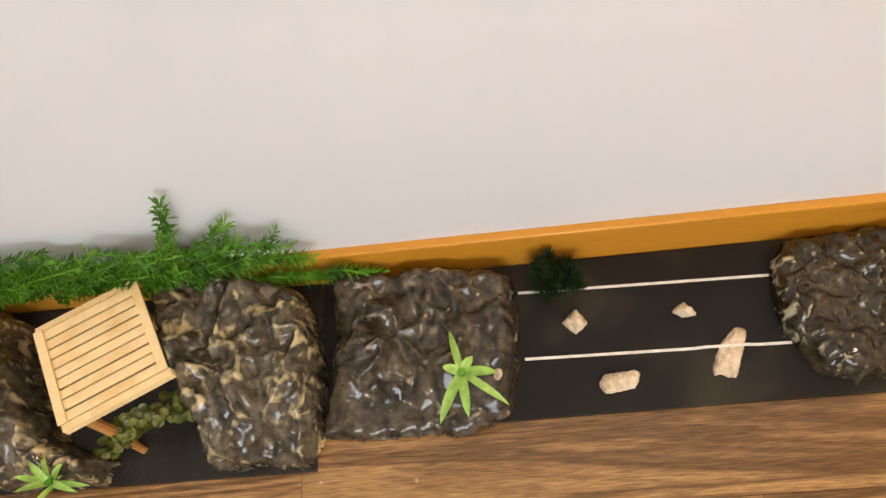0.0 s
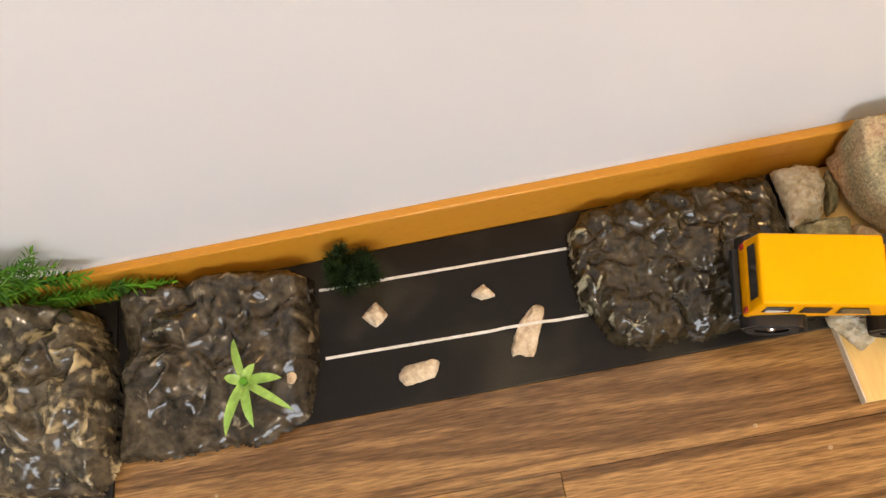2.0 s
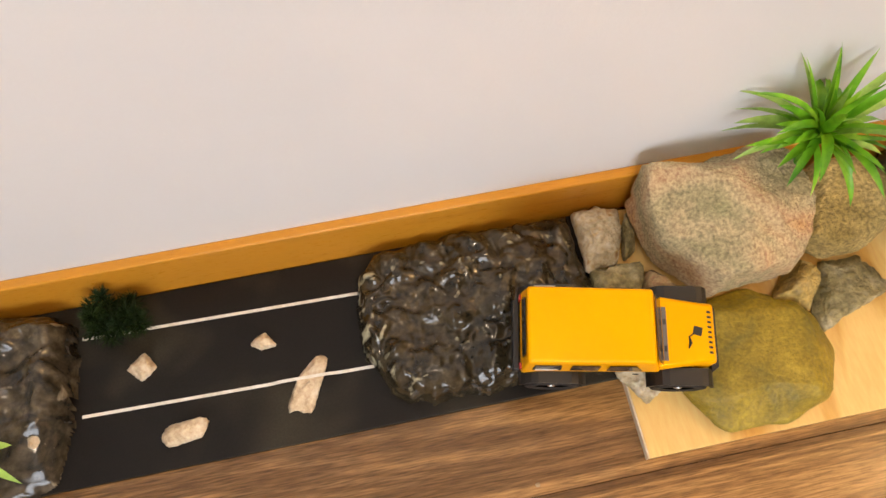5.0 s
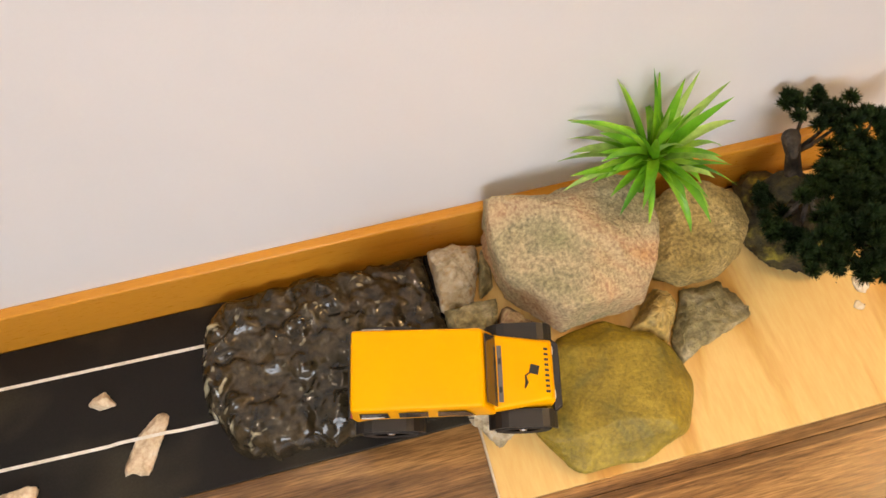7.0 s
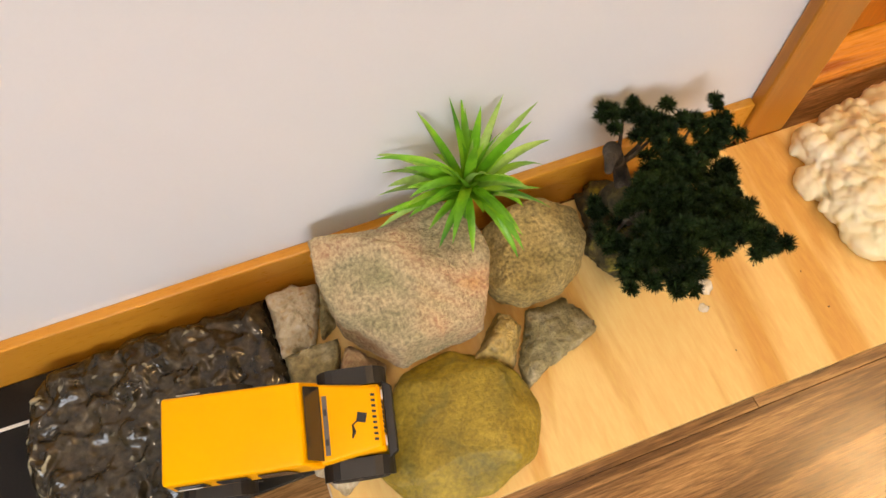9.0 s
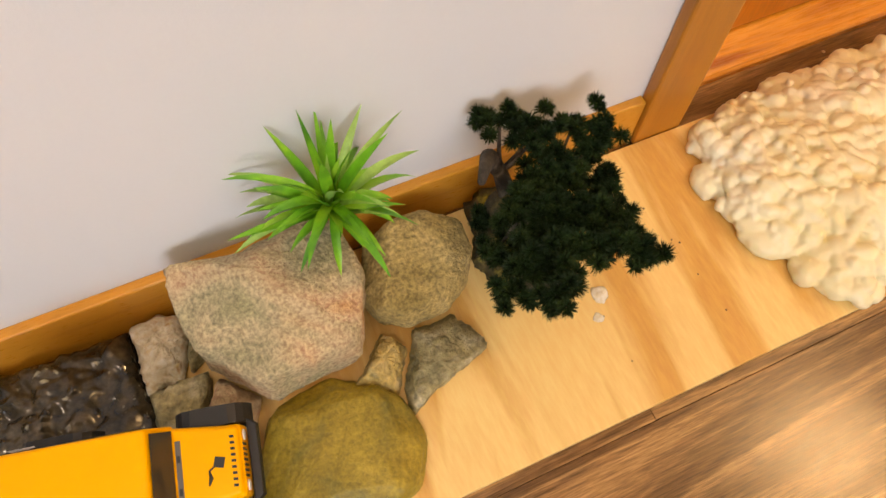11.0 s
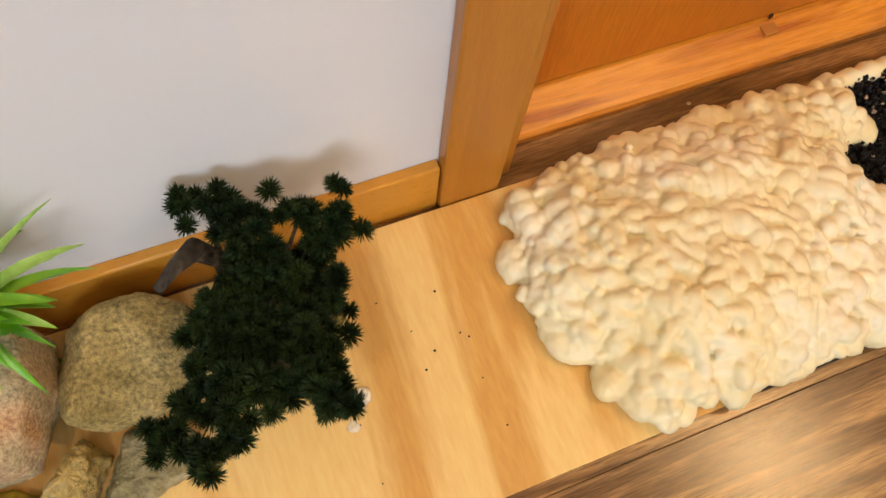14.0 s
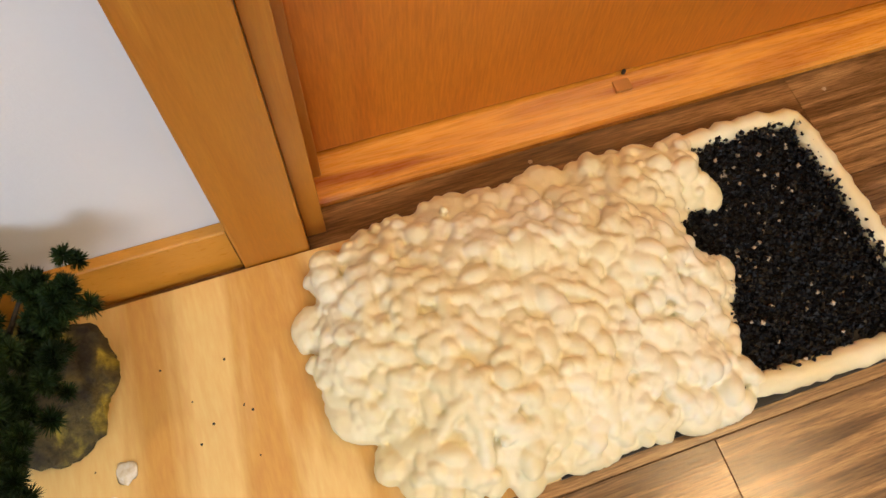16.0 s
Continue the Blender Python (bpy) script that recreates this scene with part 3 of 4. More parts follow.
def puffs(count, seed, r0, r1, inset, subdiv, sink):
    """Many rounded lumps sunk into the foam's surface."""
    ball = bmesh.new()
    bmesh.ops.create_icosphere(ball, subdivisions=subdiv, radius=1)
    shape = np.array([v.co[:] for v in ball.verts])
    tri = np.array([[v.index for v in f.verts] for f in ball.faces])
    ball.free()
    rng = np.random.RandomState(seed)
    px, py = rng.uniform(-0.21, 0.21, count * 6), rng.uniform(-0.14, 0.14, count * 6)
    d = edge_distance(px, py, foam_line) + 0.006 * np.sin(px * 130) * np.sin(py * 110 + 1)
    keep = np.where(d > inset)[0][:count]
    px, py, d = px[keep], py[keep], d[keep]
    pz = np.sqrt(np.clip(1 - (1 - np.clip((d + 0.003) / 0.016, 0, 1)) ** 2, 0, 1)) * foam_core(px, py, d)
    verts, faces = [], []
    for x, y, z in zip(px, py, pz):
        r = rng.uniform(r0, r1)
        a, b = rng.uniform(0, 3.14), rng.uniform(-0.15, 0.15)
        rot = np.array(Euler((b, rng.uniform(-0.15, 0.15), a)).to_matrix())
        size = r * np.array([rng.uniform(0.95, 1.55), rng.uniform(0.9, 1.05), rng.uniform(0.85, 1.0)])
        lump = shape * (1 + 0.05 * np.sin(shape[:, [1, 2, 0]] * rng.uniform(2, 4) + rng.uniform(0, 6)))
        lump = (lump * size) @ rot.T + np.array([x, y, max(z - 0.15 * r - sink, 0.45 * r)])
        lump[:, 2] = np.maximum(lump[:, 2], 0.0)
        faces.append(tri + len(shape) * len(verts))
        verts.append(lump)
    return np.concatenate(verts).tolist(), np.concatenate(faces).tolist()


def strands(count, seed, r0, r1):
    """Squeezed-out worms of foam: chains of lumps that wander over the surface."""
    rng = random.Random(seed)
    out = []
    while len(out) < count * 8:
        x, y, a, r = rng.uniform(-0.2, 0.2), rng.uniform(-0.13, 0.13), rng.uniform(0, 6.28), rng.uniform(r0, r1)
        for _ in range(rng.randint(4, 10)):
            d = edge_distance(np.array([x]), np.array([y]), foam_line)
            if d[0] < r * 0.4:
                break
            out.append((x, y, float(foam_core(np.array([x]), np.array([y]), d)[0]), r * rng.uniform(0.85, 1.1)))
            a += rng.uniform(-0.55, 0.55)
            x, y = x + 0.75 * r * math.cos(a), y + 0.75 * r * math.sin(a)
    return out


lump_verts, lump_faces = [], []
for count, seed, r0, r1, inset, subdiv, sink in ((620, 60, 0.012, 0.017, 0.004, 2, 0.012), (330, 61, 0.0062, 0.0105, -0.001, 3, 0.0), (240, 62, 0.0040, 0.0062, 0.0, 2, -0.001), (30, 63, 0.010, 0.014, 0.016, 3, 0.003)):
    v, f = puffs(count, seed, r0, r1, inset, subdiv, sink)
    lump_faces += [[k + len(lump_verts) for k in q] for q in f]
    lump_verts += v
ball = bmesh.new()
bmesh.ops.create_icosphere(ball, subdivisions=2, radius=1)
lobes = [(1.326, -0.044, 0.020, 0.013), (1.325, -0.056, 0.020, 0.014), (1.326, -0.070, 0.020, 0.013), (1.322, -0.086, 0.014, 0.008)]
for x, y, z, r in strands(120, 71, 0.0048, 0.0076) + [(x - FX, y - FY, z, r) for x, y, z, r in lobes]:
    lump_faces += [[v.index + len(lump_verts) for v in f.verts] for f in ball.faces]
    lump_verts += [[x + v.co.x * r, y + v.co.y * r, max(0.0, z + v.co.z * r)] for v in ball.verts]
ball.free()
foam = grid_part("foam_snow", lump_verts, lump_faces, FOAM)
foam.matrix_world = pose(FX, FY, 0.0098)
tagged(foam, "lumpy cream expanding foam shaped like a snow field", "foam")
melt = foam.modifiers.new("melt", "REMESH")
melt.mode, melt.voxel_size, melt.use_smooth_shade = "VOXEL", 0.0015, True
ease = foam.modifiers.new("ease", "SMOOTH")
ease.factor, ease.iterations = 0.5, 3

rim_pts = []
rim_rng = random.Random(4)
corner = [(1.672, -0.028), (1.70, -0.026), (1.77, -0.024), (1.818, -0.032), (1.822, -0.075), (1.826, -0.13), (1.828, -0.19), (1.826, -0.255), (1.79, -0.268), (1.70, -0.266), (1.636, -0.262)]
for (ax, ay), (bx, by) in zip(corner, corner[1:]):
    k = max(2, int(math.hypot(bx - ax, by - ay) / 0.008))
    for i in range(k):
        s = i / k
        rim_pts.append((ax + s * (bx - ax) - 1.73 + rim_rng.uniform(-0.001, 0.001), ay + s * (by - ay) + 0.15 + rim_rng.uniform(-0.001, 0.001), 0.0085 + rim_rng.uniform(-0.001, 0.002)))
rim = part("foam_rim", tube(rim_pts, [rim_rng.uniform(0.0085, 0.0125) for _ in rim_pts], 14), FOAM, smooth=True)
rim.matrix_world = pose(1.73, -0.15, 0.0095)
tagged(rim, "cream foam bead edging the gravel bed", "foam")


def gravel(count, seed, material, name):
    rng = random.Random(seed)
    bed = [(1.662, -0.034), (1.814, -0.034), (1.822, -0.26), (1.645, -0.26), (1.645, -0.22), (1.668, -0.18), (1.638, -0.13), (1.652, -0.092), (1.686, -0.086)]
    verts, faces = [], []
    while len(faces) < count * 8:
        x, y = rng.uniform(1.63, 1.825), rng.uniform(-0.262, -0.030)
        if edge_distance(np.array([x]), np.array([y]), bed)[0] < -0.003:
            continue
        z = rng.uniform(0.004, 0.017)
        r = rng.uniform(0.0016, 0.0034)
        rot = Euler((rng.uniform(0, 6), rng.uniform(0, 6), rng.uniform(0, 6))).to_matrix()
        b = len(verts)
        for d in ((1, 0, 0), (-1, 0, 0), (0, 1, 0), (0, -1, 0), (0, 0, 1), (0, 0, -1)):
            v = rot @ (Vector(d) * r * rng.uniform(0.6, 1.2))
            verts.append((x - 1.73 + v.x, y + 0.15 + v.y, z + v.z))
        faces += [(b + i, b + j, b + k) for i, j, k in ((0, 2, 4), (2, 1, 4), (1, 3, 4), (3, 0, 4), (2, 0, 5), (1, 2, 5), (3, 1, 5), (0, 3, 5))]
    ob = grid_part(name, verts, faces, material, smooth=False)
    ob.matrix_world = pose(1.73, -0.15, 0.0095)
    return ob


tagged(gravel(5200, 31, GRAVEL, "gravel"), "bed of fine black aquarium gravel inside the foam edge", "gravel", kind="stuff")
tagged(gravel(130, 32, GRAVEL_TAN, "gravel"), "scattered tan grains in the black gravel", "gravel", kind="stuff")


# ---- stones ----
GROUP = "stones on the plywood"
stone("boulder", [(0.765, -0.018), (0.761, -0.045), (0.767, -0.095), (0.809, -0.138), (0.885, -0.134), (0.911, -0.084), (0.909, -0.036), (0.872, -0.017), (0.815, -0.016)],
      0.0105, 0.148, STONE_PINK, "large rough pink and grey granite boulder on the plywood", GROUP, 3, 0.46, 0.06, 11, 0.026, "boulder", 0.4, 120, 60, 1.05, 0.97)
stone("boulder", [(0.93, -0.042), (0.911, -0.082), (0.918, -0.11), (0.94, -0.123), (0.981, -0.122), (1.005, -0.107), (1.022, -0.082), (1.023, -0.052), (0.993, -0.028), (0.958, -0.028)],
      0.0105, 0.088, STONE_ROUND, "round ochre flecked granite boulder beside the bonsai", GROUP, 5, 0.72, 0.05, 5, 0.02, "boulder", 0.42, 90, 46)
stone("boulder", [(0.76, -0.226), (0.786, -0.268), (0.846, -0.272), (0.892, -0.256), (0.914, -0.219), (0.908, -0.181), (0.857, -0.137), (0.807, -0.143), (0.78, -0.179)],
      0.0105, 0.054, STONE_OLIVE, "smooth flat olive green river boulder on the plywood", GROUP, 8, 0.55, 0.05, 7, 0.012, "boulder", 0.3, 90, 46)
stone("stone", [(0.7045, -0.018), (0.754, -0.019), (0.747, -0.051), (0.735, -0.079), (0.7045, -0.083)], 0.0105, 0.043, STONE_SAND, "chalky sand-coloured broken stone against the skirting", GROUP, 12, 0.28, 0.09, 22, 0.08, around=72, up=36, grow=1.07, cut=1.0)
stone("stone", [(0.766, -0.023), (0.76, -0.069), (0.743, -0.08), (0.753, -0.041)], 0.0105, 0.036, STONE_GREY, "narrow grey stone wedged beside the boulder", GROUP, 14, 0.28, 0.09, 22, 0.08, around=72, up=36, grow=1.07, cut=1.0)
stone("stone", [(0.705, -0.087), (0.757, -0.09), (0.748, -0.127), (0.739, -0.161), (0.705, -0.159)], 0.0105, 0.042, STONE_GREY, "square grey-olive cleft stone on the plywood", GROUP, 17, 0.28, 0.09, 22, 0.08, around=72, up=36, grow=1.07, cut=1.0)
stone("stone", [(0.763, -0.095), (0.792, -0.129), (0.761, -0.175), (0.741, -0.165), (0.752, -0.114)], 0.0105, 0.048, STONE_ROSE, "rosy angular sandstone on the plywood", GROUP, 19, 0.28, 0.09, 22, 0.08, around=72, up=36, grow=1.07, cut=1.0)
stone("stone", [(0.708, -0.166), (0.765, -0.177), (0.768, -0.203), (0.723, -0.226), (0.704, -0.198)], 0.0105, 0.030, STONE_SAND, "flat sandy stone at the plywood's corner", GROUP, 22, 0.28, 0.09, 22, 0.08, around=72, up=36, grow=1.07, cut=1.0)
stone("stone", [(0.913, -0.118), (0.93, -0.139), (0.908, -0.174), (0.877, -0.154)], 0.0105, 0.056, STONE_GOLD, "golden brown angular stone between the boulders", GROUP, 25, 0.28, 0.09, 22, 0.08, around=72, up=36, grow=1.07, cut=1.0)
stone("stone", [(0.945, -0.127), (0.983, -0.128), (1.003, -0.165), (0.942, -0.183), (0.916, -0.196), (0.919, -0.17)], 0.0105, 0.033, STONE_GREY, "thin layered grey slab leaning on the boulders", GROUP, 27, 0.28, 0.09, 22, 0.08, around=72, up=36, grow=1.07, cut=1.0)
RG = "stones on the road"
stone("stone", [(0.138, -0.148), (0.147, -0.142), (0.152, -0.150), (0.146, -0.160), (0.139, -0.157)], 0.018, 0.044, STONE_PALE, "tiny white limestone chip lodged in the dark mound", RG, 39, 0.30, 0.08, 12, 0.07, cut=1.0, around=30, up=12)
stone("stone", [(0.222, -0.092), (0.239, -0.077), (0.251, -0.094), (0.236, -0.106)], 0.0058, 0.018, STONE_PALE, "small pale limestone chip lying on the road", RG, 31, 0.30, 0.08, 16, 0.07, cut=1.0, around=42, up=16)
stone("stone", [(0.345, -0.09), (0.361, -0.079), (0.372, -0.096), (0.356, -0.097)], 0.0058, 0.017, STONE_PALE, "small triangular limestone chip lying on the road", RG, 33, 0.30, 0.08, 16, 0.07, cut=1.0, around=42, up=16)
stone("stone", [(0.254, -0.168), (0.261, -0.155), (0.301, -0.156), (0.29, -0.173), (0.259, -0.177)], 0.0058, 0.018, STONE_PALE, "long pale limestone chip beside the lane line", RG, 35, 0.30, 0.08, 16, 0.07, cut=1.0, around=46, up=16)
stone("stone", [(0.408, -0.116), (0.421, -0.119), (0.411, -0.144), (0.399, -0.171), (0.374, -0.164), (0.389, -0.135)], 0.0058, 0.0098, STONE_PALE, "tall pale limestone chip lying across the lane line", RG, 37, 0.30, 0.08, 16, 0.07, cut=1.0, around=46, up=16)


# ---- the little car ----
def prism(low, high, z0, z1, bevel):
    """A block between two rectangles (x0, x1, half width at x0, half width at x1)."""
    bm = bmesh.new()
    rings = []
    for (x0, x1, w0, w1), z in ((low, z0), (high, z1)):
        rings.append([bm.verts.new(v) for v in ((x0, -w0, z), (x1, -w1, z), (x1, w1, z), (x0, w0, z))])
    bm.faces.new(rings[0][::-1])
    bm.faces.new(rings[1])
    for i in range(4):
        bm.faces.new((rings[0][i], rings[0][(i + 1) % 4], rings[1][(i + 1) % 4], rings[1][i]))
    if bevel:
        bmesh.ops.bevel(bm, geom=bm.edges[:], offset=bevel, segments=4, affect="EDGES", profile=0.55)
    bmesh.ops.recalc_face_normals(bm, faces=bm.faces[:])
    return bm


def sheet(points, thick, nrm):
    """A thin plate through the points, thick along nrm."""
    bm = bmesh.new()
    nrm = Vector(nrm).normalized() * thick
    a = [bm.verts.new(p) for p in points]
    b = [bm.verts.new(Vector(p) + nrm) for p in points]
    bm.faces.new(a[::-1])
    bm.faces.new(b)
    for i in range(len(a)):
        bm.faces.new((a[i], a[(i + 1) % len(a)], b[(i + 1) % len(a)], b[i]))
    bmesh.ops.recalc_face_normals(bm, faces=bm.faces[:])
    return bm


def arch(x, y0, y1, r0, r1, z, a0, a1, steps=12):
    """A wheel-arch flare: a bent strip round the wheel."""
    bm = bmesh.new()
    rings = []
    for k in range(steps + 1):
        a = radians(a0 + (a1 - a0) * k / steps)
        c, s = math.cos(a), math.sin(a)
        rings.append([bm.verts.new((x + r * c, y, z + min(r * s, 0.80 * r))) for r, y in ((r0, y0), (r1, y0), (r1, y1), (r0, y1))])
    for p, q in zip(rings, rings[1:]):
        for i in range(4):
            bm.faces.new((p[i], p[(i + 1) % 4], q[(i + 1) % 4], q[i]))
    bm.faces.new(rings[0][::-1])
    bm.faces.new(rings[-1])
    bmesh.ops.recalc_face_normals(bm, faces=bm.faces[:])
    return bm


def tyre_mesh(r, w):
    bm = bmesh.new()
    prof = [(0.60 * r, -0.42 * w), (0.80 * r, -0.5 * w), (0.93 * r, -0.47 * w), (0.985 * r, -0.36 * w), (r, 0.0), (0.985 * r, 0.36 * w), (0.93 * r, 0.47 * w), (0.80 * r, 0.5 * w), (0.60 * r, 0.42 * w)]
    k = 40
    rings = []
    for i in range(k):
        a = 2 * math.pi * i / k
        rings.append([bm.verts.new((q * (0.955 if (i % 2 and 2 <= j <= 6) else 1) * math.cos(a), y, q * (0.955 if (i % 2 and 2 <= j <= 6) else 1) * math.sin(a))) for j, (q, y) in enumerate(prof)])
    for i in range(k):
        p, q = rings[i], rings[(i + 1) % k]
        for j in range(len(prof) - 1):
            bm.faces.new((p[j], p[j + 1], q[j + 1], q[j]))
    bmesh.ops.recalc_face_normals(bm, faces=bm.faces[:])
    return bm


def toy_car():
    car = thing("toy_car", (0, 0, 0), "glossy yellow remote-controlled toy off-road car on the lava mound", "toy car")
    body = part("body", prism((-0.086, 0.086, 0.0355, 0.028), (-0.087, 0.086, 0.0365, 0.027), 0.036, 0.0645, 0.0035), YELLOW, car, smooth=True)
    part("cabin", prism((-0.0865, 0.036, 0.0365, 0.0355), (-0.0845, 0.0235, 0.0332, 0.0322), 0.060, 0.0965, 0.0034), YELLOW, body, smooth=True)
    part("hood", prism((0.030, 0.0862, 0.0345, 0.0268), (0.032, 0.083, 0.0318, 0.0240), 0.060, 0.0688, 0.003), YELLOW, body, smooth=True)
    part("cowl_strip", box(0.0375, 0.0415, -0.026, 0.022, 0.0689, 0.0694), GREYTAPE, body, "grey strip below the windscreen")
    part("windscreen", sheet([(0.0356, -0.0300, 0.0715), (0.0356, 0.0300, 0.0715), (0.0262, 0.0285, 0.0925), (0.0262, -0.0285, 0.0925)], 0.0008, (1, 0, 0.45)), DARKGLASS, car, "dark glossy windscreen")
    part("rear_window", sheet([(-0.0868, -0.026, 0.072), (-0.0868, 0.026, 0.072), (-0.0858, 0.025, 0.089), (-0.0858, -0.025, 0.089)], 0.0008, (-1, 0, 0.05)), DARKGLASS, car)
    for sgn in (-1, 1):
        def yy(z):
            return sgn * (0.0365 - 0.0034 * (z - 0.060) / 0.0365 + 0.0002)
        for x0, x1, x2, x3 in ((-0.079, -0.054, -0.055, -0.078), (-0.046, -0.022, -0.022, -0.046), (-0.014, 0.017, 0.009, -0.014)):
            part("side_window", sheet([(x0, yy(0.0715), 0.0715), (x1, yy(0.0715), 0.0715), (x2, yy(0.087), 0.087), (x3, yy(0.087), 0.087)], 0.0006, (0, sgn, 0.1)), DARKGLASS, car)
        for k in range(3):
            part("sticker_bar", box(-0.077, -0.064 + 0.003 * k, sgn * 0.0368 - 0.0002, sgn * 0.0368 + 0.0004, 0.0745 + 0.0028 * k, 0.0757 + 0.0028 * k), WHITEPLASTIC, car)
        for xd in (-0.018, 0.014):
            part("door_handle", box(xd - 0.003, xd + 0.002, sgn * 0.0373 - 0.0005, sgn * 0.0373 + 0.0005, 0.0600, 0.0612), BLACKPLASTIC, car)
        for xw, half in ((-0.0565, 0.0295), (0.0605, 0.029)):
            part("wheel_flare", arch(xw, sgn * 0.030, sgn * 0.0455, half - 0.0012, half + 0.0016, 0.029, 5, 175), BLACKPLASTIC, car, "black plastic wheel flare")
            tyre = part("wheel", tyre_mesh(0.0262, 0.0185), RUBBER, car, "black knobbly rubber tyre", smooth=False)
            tyre.location = (xw, sgn * 0.0375, 0.0262)
            part("rim", tube([(0, -0.006, 0), (0, 0.006, 0)], [0.0158, 0.0158], 20), BLACKPLASTIC, tyre)
            part("hub", tube([(0, sgn * 0.006, 0), (0, sgn * 0.0085, 0)], [0.0045, 0.003], 10), CHROME, tyre)
        part("tail_light", box(-0.0885, -0.0865, sgn * 0.031 - 0.0025, sgn * 0.031 + 0.0025, 0.050, 0.060, 0.0004), REDPLASTIC, car)
        part("headlight", tube([(0.0855, sgn * 0.019, 0.055), (0.0872, sgn * 0.019, 0.055)], [0.0045, 0.004], 16), WHITEPLASTIC, car)
    for k in range(7):
        y = -0.012 + 0.004 * k
        part("grille_slot", box(0.0855, 0.0865, y - 0.001, y + 0.001, 0.049, 0.062), BLACKPLASTIC, car)
    part("front_bumper", prism((0.087, 0.0955, 0.034, 0.028), (0.087, 0.0945, 0.033, 0.027), 0.036, 0.044, 0.0012), BLACKPLASTIC, car, "black front bumper")
    part("rear_bumper", prism((-0.094, -0.087, 0.033, 0.034), (-0.093, -0.087, 0.032, 0.033), 0.034, 0.042, 0.0012), BLACKPLASTIC, car, "black rear bumper")
    part("chassis", box(-0.078, 0.080, -0.014, 0.014, 0.026, 0.037, 0.001), BLACKPLASTIC, car)
    for xw in (-0.0565, 0.0605):
        part("axle", tube([(xw, -0.036, 0.0262), (xw, 0.036, 0.0262)], [0.004, 0.004], 10), BLACKPLASTIC, car)
    for k in range(9):
        y = -0.018 + 0.0045 * k
        part("hood_vent", sheet([(0.0778, y - 0.0009, 0.0690), (0.0812, y - 0.0013, 0.0688), (0.0812, y + 0.0007, 0.0688), (0.0778, y + 0.0011, 0.0690)], 0.0003, (0, 0, 1)), BLACKPLASTIC, body, "short black bonnet vent")
    for y in (-0.018, 0.006):
        part("cowl_bar", box(0.0383, 0.0407, y, y + 0.005, 0.0694, 0.0697), BLACKPLASTIC, body)
    part("hood_decal", sheet([(0.064, -0.002, 0.0690), (0.0715, -0.004, 0.0690), (0.0735, 0.0035, 0.0690), (0.066, 0.0055, 0.0690)], 0.0003, (0, 0, 1)), BLACKPLASTIC, body, "small black decal on the bonnet")
    part("hood_decal", tube([(0.066, -0.001, 0.0691), (0.061, -0.0045, 0.0691), (0.062, -0.010, 0.0691), (0.060, -0.0150, 0.0691)], [0.0008, 0.0007, 0.0016, 0.0005], 6), BLACKPLASTIC, body)
    return car


car = toy_car()
car.matrix_world = pose(0.6925, -0.1665, 0.0345, 8, 0, -12.5)


# ---- the little bridge ----
def bridge():
    ob = thing("toy_bridge", (-0.268, -0.1145, 0), "small flat bridge of pale timber strips across the gap", "toy bridge", turn=25.3)
    n_planks, half, deep = 9, 0.0605, 0.0560
    z = 0.1145
    w = 2 * deep / n_planks
    for k in range(n_planks):
        y0 = -deep + k * w
        rng = random.Random(k)
        part("plank", box(-half + 0.004, half - 0.004, y0 + 0.0009, y0 + w - 0.0009 * (1 + rng.random()), z - 0.003, z + rng.uniform(-0.0004, 0.0004), 0.0004), BRIDGEWOOD, ob)
    for x in (-half + 0.004, half - 0.006):
        part("end_strip", box(x - 0.005, x + 0.005, -deep - 0.001, deep + 0.001, z + 0.0005, z + 0.0035, 0.0006), BRIDGEWOOD, ob)
    for y in (-deep - 0.0042, deep + 0.0042):
        part("side_beam", box(-half, half, y - 0.004, y + 0.004, z - 0.012, z - 0.001, 0.0006), BRIDGEWOOD, ob)
    part("post", tube([(-0.047, -0.052, 0.006), (-0.046, -0.050, 0.105)], [0.0065, 0.006], 10), LEGWOOD, ob, "orange-brown round post")
    part("post", tube([(0.038, 0.046, 0.006), (0.038, 0.046, 0.105)], [0.006, 0.006], 10), LEGWOOD, ob)
    part("footing", tube([(-0.046, -0.056, 0.009), (-0.030, -0.080, 0.0095)], [0.0060, 0.004], 8), LEGWOOD, ob)
    return ob


bridge()


# ---- plants ----
def rosette(name, at, label, count, length, width, seed, material, ways=None, stem=0.05, light=0.0, wall_y=None, up=(0.05, 1.25), droop=(0.5, 1.3)):
    ob = thing(name, at, label, "plant")
    rng = random.Random(seed)
    part("stem", tube([(0, 0, -stem), (0, 0, 0.004)], [0.003, 0.004], 8), LEAF, ob)
    for k in range(count):
        if ways:
            way, le = ways[k]
        else:
            a, t = k * 2.399963 + rng.uniform(-0.7, 0.7), up[0] + (up[1] - up[0]) * (k + 0.5) / count + rng.uniform(-0.25, 0.25)
            way, le = (math.cos(a) * math.cos(t), math.sin(a) * math.cos(t), math.sin(t)), length * rng.uniform(0.55, 1.15)
        if wall_y is not None and at[1] + way[1] * le * 0.95 > wall_y:
            way = (way[0] * 1.2, (wall_y - at[1]) / le * 0.9, way[2] + 0.35)
        part("leaf", blade((way[0] * 0.004, way[1] * 0.004, rng.uniform(-0.012, 0.008) if not ways else 0), way, le, width * rng.uniform(0.8, 1.15), rng.uniform(*droop), curl=rng.uniform(-1.0, 1.0)),
             LEAF_LIGHT if rng.random() < light else material, ob, smooth=True)
    return ob


